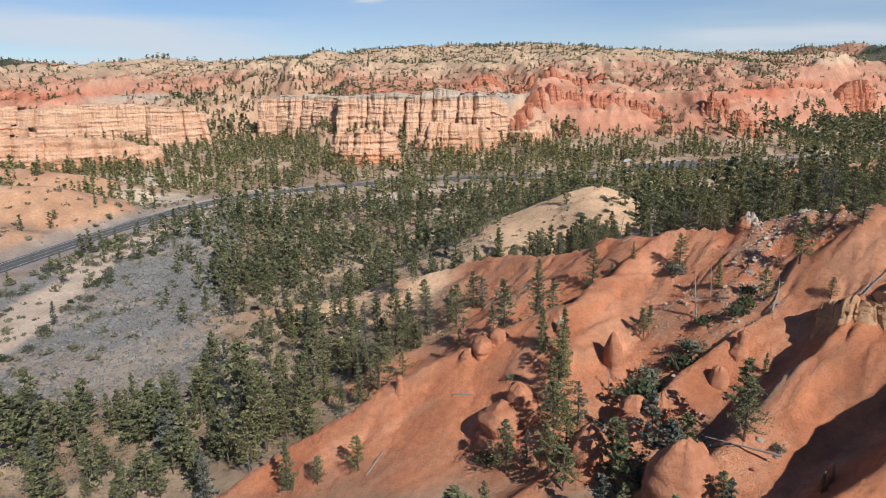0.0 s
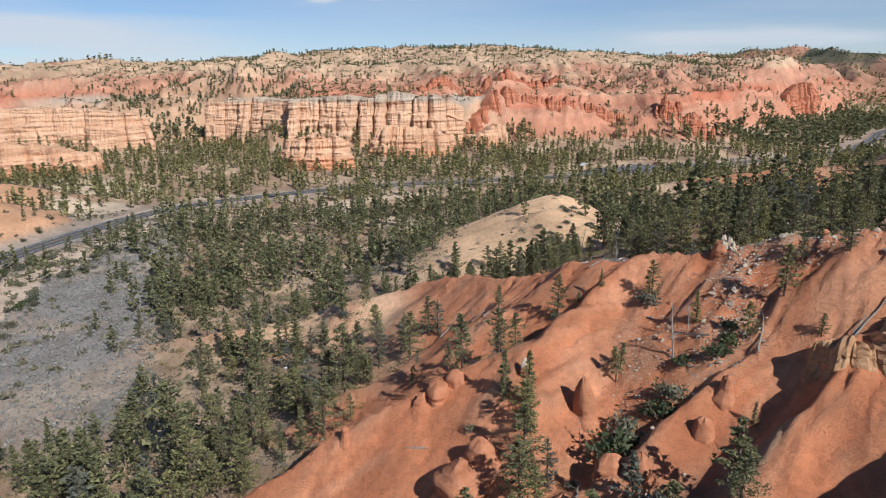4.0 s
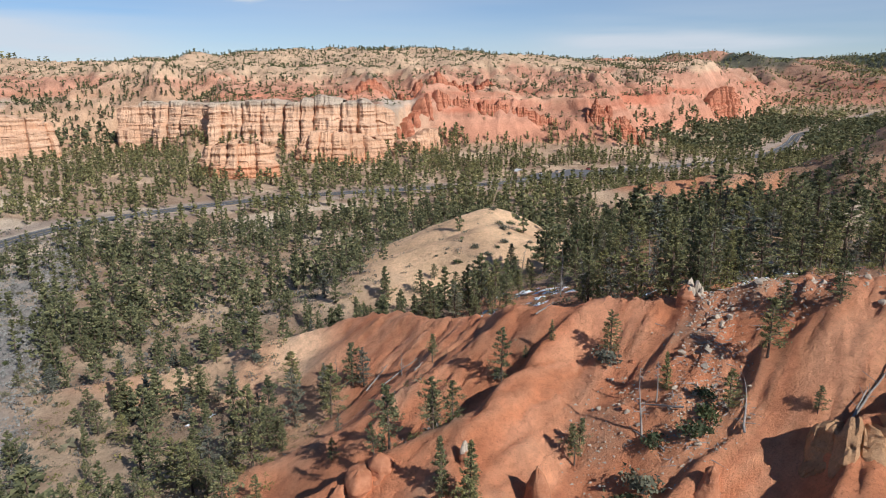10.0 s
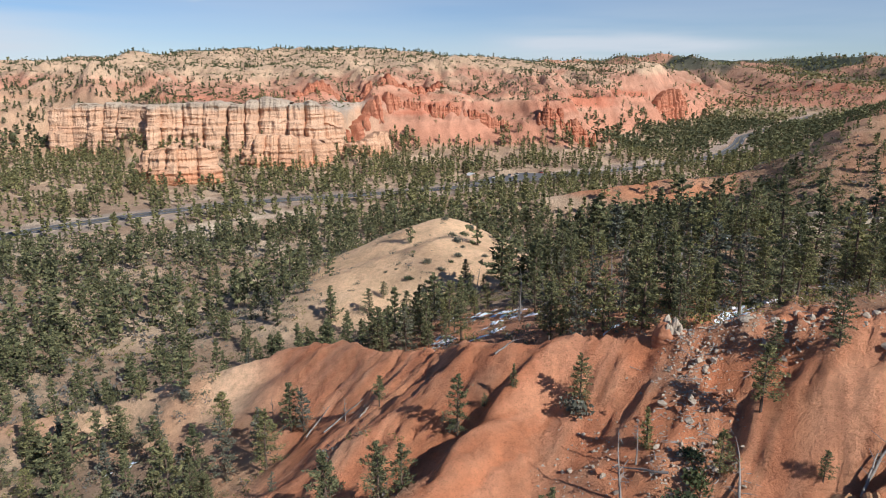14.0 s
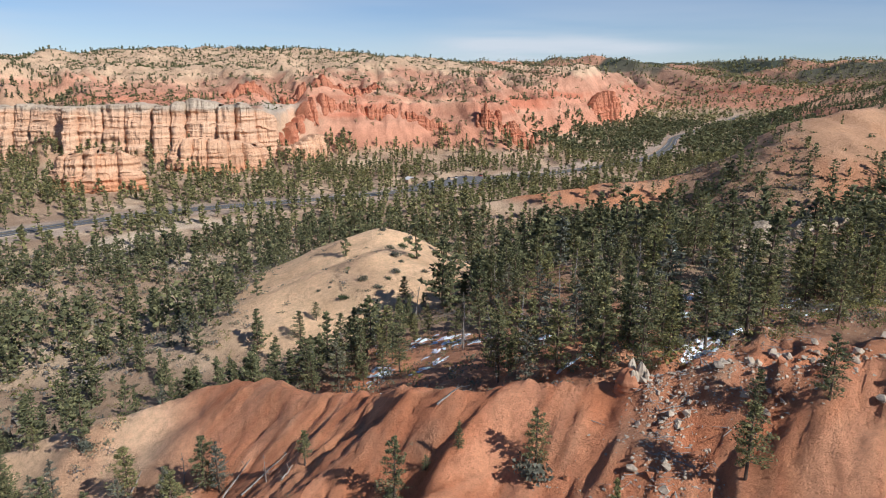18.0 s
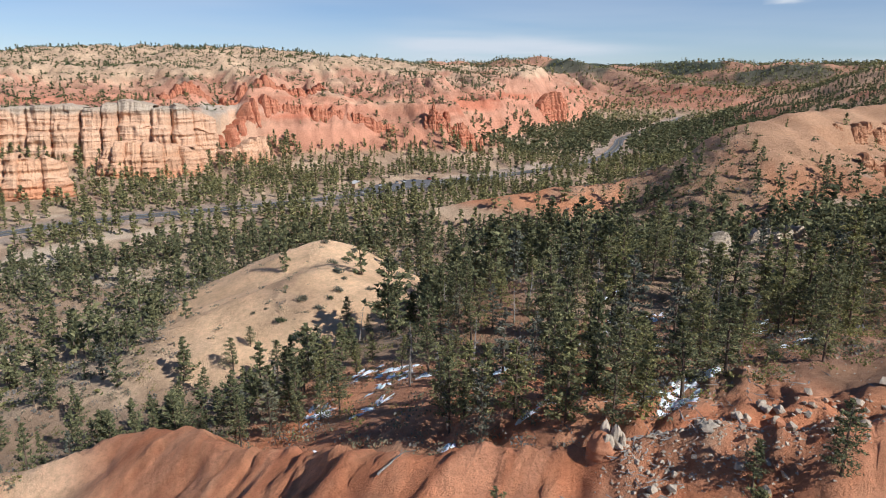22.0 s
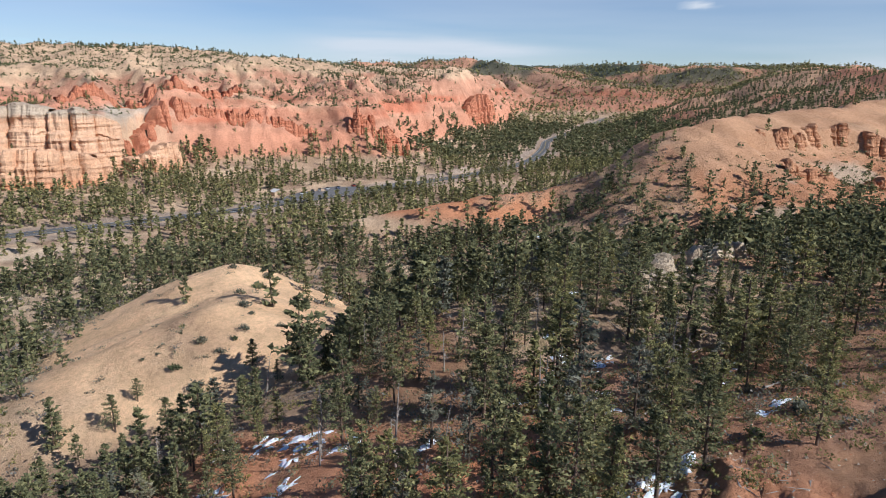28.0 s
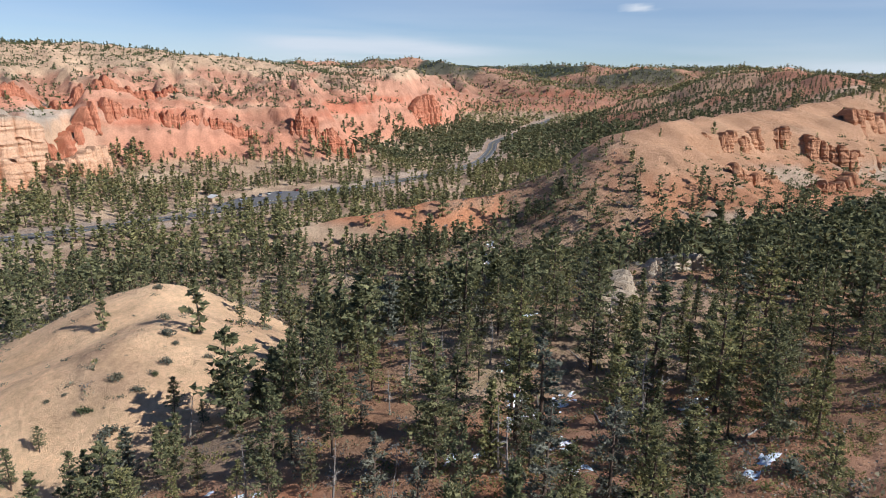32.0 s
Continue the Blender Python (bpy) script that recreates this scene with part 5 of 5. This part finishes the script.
def snow_patch(x, y, a, bb_, turn):
    n_r, n_a = 12, 48
    rr_, aa = np.meshgrid(np.linspace(0.02, 1, n_r), np.arange(n_a) * 2 * math.pi / n_a, indexing="ij")
    ragged_edge = 1 + 0.75 * fbm(3 + np.cos(aa) * 2.6 + x, 5 + np.sin(aa) * 2.6 + y, 4, 7)
    lx, ly = rr_ * ragged_edge * np.cos(aa) * a, rr_ * ragged_edge * np.sin(aa) * bb_
    px = (x + lx * math.cos(turn) - ly * math.sin(turn)).ravel()
    py = (y + lx * math.sin(turn) + ly * math.cos(turn)).ravel()
    pz = landform(px, py) + 0.08 * (1 - rr_.ravel() ** 2) - 0.05 + 0.26 * fbm(px / 0.9, py / 0.9, 3, 15)
    f = [(r * n_a + q, (r + 1) * n_a + q, (r + 1) * n_a + (q + 1) % n_a, r * n_a + (q + 1) % n_a) for r in range(n_r - 1) for q in range(n_a)]
    ob = mesh_object("snow_patch", np.column_stack([px, py, pz]), f, SNOW, None, True)
    return tagged(ob, "thin melting white snow patch under trees", "snow", "snow patches")


for x, y, a, b_, t in ((52, 93, 3.2, 1.6, 0.4), (56, 96, 2.5, 1.0, 0.2), (60, 98, 2.2, 0.9, 0.6), (33.6, 144.8, 3.5, 2.2, 0.9), (38, 141, 2.6, 1.8, 0.3), (42, 137, 3.0, 1.8, 0.1), (30, 134, 3, 1.6, 1.0), (45, 130, 3, 1.5, 0.4), (36, 127, 3, 1.4, 0.7),
                       (75, 131, 2.6, 1.3, 0.5), (79, 127, 2.4, 1.2, 0.2), (75, 101, 2.6, 1.2, 0.3), (82, 112, 2.4, 1.2, 0.9), (88, 115, 2.8, 1.3, 0.2), (26, 112, 1.6, 0.8, 0.3), (70, 118, 2.6, 1.2, 0.6), (62, 124, 2.8, 1.4, 0.2), (93, 151, 2.6, 1.2, 0.2),
                       (150, 215, 3, 1.3, 0.8), (158, 228, 5, 2, 0.9), (163, 250, 5, 2.2, 0.9), (173, 262, 5, 2, 1.0), (150, 240, 4, 2, 0.6), (-20, 132, 2, 1, 0.3), (44, 103, 2.6, 1.3, 0.3), (36, 105, 2.2, 1.1, 0.8), (40, 134, 3.2, 1.7, 0.5),
                       (72, 127, 3.2, 1.5, 0.1), (67, 113, 2.4, 1.2, 0.7), (54, 97, 2.8, 1.4, 0.2), (80, 138, 3.0, 1.4, 0.4), (50, 121, 2.6, 1.3, 0.9)):
    snow_patch(x, y, a, b_, t)


# ---------------------------------------------------------------- sage flat and undergrowth
def tuft_field(name, x, y, size, mat, label, category, rng, tufts=7, leaf=0.30):
    z = landform(x, y)
    n = len(x)
    p = rng.normal(0, 1, (n, tufts, 3)) * (0.36, 0.36, 0.22)
    p[:, :, 2] = np.abs(p[:, :, 2]) + 0.12
    p = p * size[:, None, None] + np.stack([x, y, z], 1)[:, None]
    ob = mesh_object(name, *cards(p.reshape(-1, 3), np.repeat(leaf * size, tufts), rng, 0.9), mat)
    return tagged(ob, label, category, kind="stuff")


rng = np.random.default_rng(31)
sx, sy = rng.uniform(-125, -35, 9000), rng.uniform(118, 300, 9000)
keep = (sx + 0.25 * (sy - 150) < -53) & (path_distance(sx, sy, ROAD)[0] > 9) & (path_distance(sx, sy, ((-110, 60), (-107, 147), (-112, 185), (-117, 215), (-115, 262), (-108, 290)))[0] > 8)
tuft_field("sagebrush", sx[keep], sy[keep], rng.uniform(0.55, 1.15, keep.sum()), SAGE, "silver grey sagebrush covering a flat", "sagebrush", rng)
sx, sy = rng.uniform(-150, 230, 26000), rng.uniform(85, 330, 26000)
sz = landform(sx, sy)
keep = in_view(sx, sy) & (density(sx, sy, sz) > 0.15) & (path_distance(sx, sy, ROAD)[0] > 9)
sx, sy = sx[keep], sy[keep]
kind = rng.uniform(0, 1, len(sx)) + 0.35 * fbm(sx / 18, sy / 18, 3, 131)
size = 0.45 + 1.5 * rng.uniform(0, 1, len(sx)) ** 2
BRUSH = foliage("bare_brush", (0.17, 0.15, 0.13), (0.26, 0.235, 0.205), (0.36, 0.33, 0.29))
MOSSY = foliage("low_green_shrub", (0.13, 0.13, 0.05), (0.21, 0.20, 0.075), (0.31, 0.28, 0.11))
for name, low, high, leaf, label in (("undergrowth", -9, 0.42, SHRUB, "low olive undergrowth between trees"), ("dead_brush", 0.42, 0.72, BRUSH, "leafless grey brush between trees"), ("low_shrubs", 0.72, 9, MOSSY, "low yellow green shrubs on the forest floor")):
    k = (kind >= low) & (kind < high)
    far_off = np.hypot(sx - 30, sy - 75) > 110
    for pick, tufts, leaf_size in ((k & far_off, 9, 0.24), (k & ~far_off, 26, 0.11)):
        tuft_field(name, sx[pick], sy[pick], size[pick], leaf, label, "undergrowth", rng, tufts, leaf_size)
sx, sy = rng.uniform(-480, 560, 34000), rng.uniform(400, 960, 34000)
sz = landform(sx, sy)
keep = (rng.uniform(0, 1, 34000) < 0.8 * step(0.9, 0.5, slope_at(sx, sy, sz))) & (sz > 14)
tuft_field("slope_shrubs", sx[keep], sy[keep], rng.uniform(1.0, 3.0, keep.sum()), JUNIPER, "small dark shrubs dotted over eroded slopes", "shrubs", rng, 6)

sx, sy = np.concatenate([rng.uniform(-150, -20, 900), rng.uniform(-330, -140, 1500)]), np.concatenate([rng.uniform(120, 320, 900), rng.uniform(170, 400, 1500)])
keep = in_view(sx, sy) & (path_distance(sx, sy, ROAD)[0] > 8) & (rng.uniform(0, 1, len(sx)) < 0.45 + 0.6 * fbm(sx / 20, sy / 20, 3, 135))
tuft_field("flat_shrubs", sx[keep], sy[keep], rng.uniform(0.9, 2.4, keep.sum()), SHRUB, "olive brown shrubs scattered over flats and low hills", "shrubs", rng, 14)

sx, sy = rng.uniform(50, 125, 1500), rng.uniform(88, 128, 1500)
keep = sy > 92 - 0.1 * (sx - 50)
tuft_field("low_shrubs", sx[keep], sy[keep], rng.uniform(0.3, 1.2, keep.sum()), MOSSY, "low yellow green shrubs on red soil", "undergrowth", rng, 26, 0.12)
sx, sy = rng.uniform(185, 400, 2600), rng.uniform(185, 268, 2600)
sz = landform(sx, sy)
keep = (sz < 43) & (sz > 15) & (rng.uniform(0, 1, len(sx)) < 0.15 + 0.55 * step(38, 27, sz))
tuft_field("hill_shrubs", sx[keep], sy[keep], rng.uniform(0.7, 2.3, keep.sum()), JUNIPER, "dark green shrubs on the broken hillside", "shrubs", rng, 14, 0.22)
sx, sy = rng.uniform(-5, 72, 520), rng.uniform(158, 245, 520)
keep = rng.uniform(0, 1, 520) < 0.25 + 0.5 * fbm(sx / 12, sy / 12, 2, 137)
tuft_field("dune_shrubs", sx[keep], sy[keep], rng.uniform(0.4, 1.3, keep.sum()), SHRUB, "small olive shrubs on the tan hill", "shrubs", rng, 26, 0.13)
# loose stones and twigs on the red ridge
def stones(name, x, y, size, mat, label, long_side=1.0):
    z = landform(x, y)
    n = len(x)
    base = np.array([(1, 0, 0), (-0.5, 0.8, 0), (-0.5, -0.8, 0), (0.1, 0.1, 0.75), (0, 0, -0.6)])
    f = np.array([(0, 1, 3), (1, 2, 3), (2, 0, 3), (1, 0, 4), (2, 1, 4), (0, 2, 4)])
    v = base[None] * rng.uniform(0.6, 1.4, (n, 5, 3)) * size[:, None, None] * np.array((long_side, 1, 0.8))
    t = rng.uniform(0, 6.28, n)[:, None]
    v = np.stack([v[:, :, 0] * np.cos(t) - v[:, :, 1] * np.sin(t) + x[:, None], v[:, :, 0] * np.sin(t) + v[:, :, 1] * np.cos(t) + y[:, None], v[:, :, 2] + z[:, None]], -1)
    ob = mesh_object(name, v.reshape(-1, 3), (f[None] + 5 * np.arange(n)[:, None, None]).reshape(-1, 3), mat)
    return tagged(ob, label, "stones", kind="stuff")


def strewn(n, pts, spread):
    p = np.array(pts, float)
    u = rng.uniform(0, len(p) - 1, n)
    k = np.arange(len(p))
    return np.interp(u, k, p[:, 0]) + rng.normal(0, spread, n), np.interp(u, k, p[:, 1]) + rng.normal(0, spread, n)


px_, py_ = [np.concatenate(q) for q in zip(strewn(1500, ((43, 87.5), (41, 83), (37, 77), (33, 73)), 1.8), strewn(1300, ((44.5, 86.5), (48, 82), (54, 81), (64, 78)), 1.7), strewn(500, ((33, 84), (28, 80), (27, 76), (20, 66)), 1.8), strewn(700, ((48, 92), (62, 96), (80, 100)), 5.0))]
stones("loose_stones", px_, py_, 0.05 + 0.2 * rng.uniform(0, 1, len(px_)) ** 3, WHITE_ROCK, "loose pale stones strewn over red soil")
px_, py_ = rng.uniform(-10, 75, 3500), rng.uniform(42, 125, 3500)
stones("red_gravel", px_, py_, 0.04 + 0.12 * rng.uniform(0, 1, 3500) ** 3, RED_ROCK, "small red stones on the eroded ridge")
px_, py_ = [np.concatenate(q) for q in zip(strewn(260, ((45, 88.5), (41, 83), (37, 77), (33, 73)), 2.0), strewn(260, ((45, 89), (56, 92), (80, 112), (100, 128)), 4.0))]
stones("dead_branches", px_, py_, rng.uniform(0.05, 0.09, len(px_)), DEADWOOD, "bleached broken branches lying on soil", 14.0)

# ---------------------------------------------------------------- thin cloud with an added even haze, far behind everything
caz, cel = np.meshgrid(np.radians(np.linspace(-60, 90, 210)), np.linspace(0.0, 12.5, 70), indexing="ij")
deg = np.degrees(caz)
wisp = fbm(deg / 16, cel / 1.1 + deg / 40, 5, 301)
veil = 0.42 * step(-8, -24, deg) * step(7.5, 3.5, cel) + 0.45 * step(15, 24, deg) * step(42, 33, deg) * step(0.2, 1.2, cel) * step(4.6, 2.6, cel + 0.05 * (deg - 28))
veil = veil + 0.4 * step(47, 56, deg) * step(2.2, 0.8, cel) + 0.08 * step(5, 1, cel)
# the last term is an even haze added everywhere to lighten the sky
veil = np.clip(veil * (0.65 + 0.9 * wisp) + (0.22 + 0.10 * wisp) * step(12.4, 8.5, cel), 0, 0.85)
for pa, pe, sa, se in ((0.5, 6.3, 3.2, 0.5), (48.5, 5.6, 1.3, 0.28), (-6.0, 5.9, 1.6, 0.25)):
    puff = np.exp(-((deg - pa) / sa) ** 2 - ((cel - pe) / se) ** 2)
    veil = np.maximum(veil, np.clip(puff * (0.9 + 0.9 * fbm(deg / 1.1, cel / 0.4, 4, 307)), 0, 0.85))
cv = np.stack([4700 * np.sin(caz), 4700 * np.cos(caz), 60 + 4700 * np.tan(np.radians(cel))], -1).reshape(-1, 3)
ci, cj = np.meshgrid(np.arange(209), np.arange(69), indexing="ij")
ci, cj = ci.ravel(), cj.ravel()
cf = np.stack([ci * 70 + cj, (ci + 1) * 70 + cj, (ci + 1) * 70 + cj + 1, ci * 70 + cj + 1], 1)
CLOUD = bpy.data.materials.new("glowing_cloud_haze")
CLOUD.use_nodes = True
n, l = CLOUD.node_tree.nodes, CLOUD.node_tree.links
n.remove(n["Principled BSDF"])
at = n.new("ShaderNodeAttribute")
at.attribute_name = "soil"
# cloud and haze glow by themselves, their brightness is set here
em = n.new("ShaderNodeEmission")
em.inputs["Color"].default_value, em.inputs["Strength"].default_value = (0.86, 0.9, 0.95, 1), 0.85
mx = n.new("ShaderNodeMixShader")
l.new(at.outputs["Fac"], mx.inputs[0])
l.new(n.new("ShaderNodeBsdfTransparent").outputs[0], mx.inputs[1])
l.new(em.outputs[0], mx.inputs[2])
l.new(mx.outputs[0], n["Material Output"].inputs["Surface"])
clouds = mesh_object("backdrop_cloud_haze", cv, cf, CLOUD, smooth=True, colours=np.repeat(veil.reshape(-1, 1), 3, 1))
tagged(clouds, "thin white streaks of high cloud in an added glowing haze", "clouds", kind="structure")


# ---------------------------------------------------------------- cars and a hut at the parking lot
def paint(name, colour, rough=0.3):
    m, n, l, b = material(name, rough)
    b.inputs["Base Color"].default_value = (*colour, 1)
    b.inputs["Specular IOR Level"].default_value = 0.5
    return m


GLASS = paint("dark_glass", (0.03, 0.035, 0.04), 0.1)
TYRE = paint("tyre", (0.03, 0.03, 0.03), 0.8)


def prism(profile, width):
    """A side outline (along, up) drawn across a width."""
    n = len(profile)
    v = [(a, -width / 2, z) for a, z in profile] + [(a, width / 2, z) for a, z in profile]
    bm = bmesh.new()
    vs = [bm.verts.new(p) for p in v]
    bm.faces.new(vs[:n][::-1])
    bm.faces.new(vs[n:])
    for k in range(n):
        bm.faces.new((vs[k], vs[(k + 1) % n], vs[n + (k + 1) % n], vs[n + k]))
    bmesh.ops.bevel(bm, geom=bm.edges[:], offset=0.06, segments=2, affect="EDGES")
    bmesh.ops.recalc_face_normals(bm, faces=bm.faces[:])
    return bm


def part(name, bm, mat, parent, label=""):
    me = bpy.data.meshes.new(name)
    bm.to_mesh(me)
    bm.free()
    me.materials.append(mat)
    ob = new(name, me)
    ob.parent = parent
    if label:
        ob["label"] = label
    return ob


def car(x, y, turn, colour, label):
    root = new("car")
    part("body", prism(((-2.2, 0.35), (-2.2, 0.9), (-1.2, 1.0), (1.0, 1.02), (2.15, 0.85), (2.2, 0.35)), 1.8), paint("car_paint", colour), root)
    part("cabin", prism(((-1.9, 0.98), (-1.5, 1.5), (0.4, 1.5), (1.05, 1.0)), 1.62), GLASS, root, "dark glass cabin")
    for a in (-1.35, 1.35):
        for b_ in (-0.82, 0.82):
            bm = bmesh.new()
            bmesh.ops.create_cone(bm, cap_ends=True, segments=14, radius1=0.34, radius2=0.34, depth=0.24, matrix=Matrix.Translation((a, b_, 0.34)) @ Matrix.Rotation(math.pi / 2, 4, "X"))
            part("wheel", bm, TYRE, root)
    root.matrix_basis = Matrix.Translation((x, y, 0.61)) @ Matrix.Rotation(turn, 4, "Z")
    return tagged(root, label, "car", "parked cars")


for x, y, t, col, lab in ((138, 441, 1.2, (0.7, 0.7, 0.7), "white car parked at the roadside lot"), (146, 446, 1.3, (0.05, 0.05, 0.06), "black car parked at the roadside lot"), (151, 448, 1.3, (0.3, 0.31, 0.33), "grey car parked at the roadside lot"),
                          (157, 451, 1.35, (0.68, 0.68, 0.66), "white car parked at the roadside lot"), (164, 452, 1.4, (0.12, 0.15, 0.25), "blue car parked at the roadside lot"), (176, 456, 1.4, (0.35, 0.05, 0.04), "red car parked at the roadside lot")):
    car(x, y, t, col, lab)
hut = new("hut")
hz = float(landform(np.array([124.0]), np.array([444.0]))[0])
part("wall", prism(((-3, 0), (-3, 2.6), (3, 2.6), (3, 0)), 4), paint("tan_boards", (0.45, 0.33, 0.22), 0.8), hut)
part("roof", prism(((-3.6, 2.5), (0, 4.0), (3.6, 2.5), (0, 3.7)), 5), paint("pale_roof", (0.6, 0.58, 0.55), 0.7), hut, "pale gabled roof")
part("door", prism(((-0.5, 0), (-0.5, 2.0), (0.5, 2.0), (0.5, 0)), 4.1), paint("brown_door", (0.18, 0.1, 0.06), 0.7), hut)
hut.matrix_basis = Matrix.Translation((124, 444, hz - 0.1)) @ Matrix.Rotation(0.4, 4, "Z")
tagged(hut, "small tan hut with a pale gabled roof", "hut")
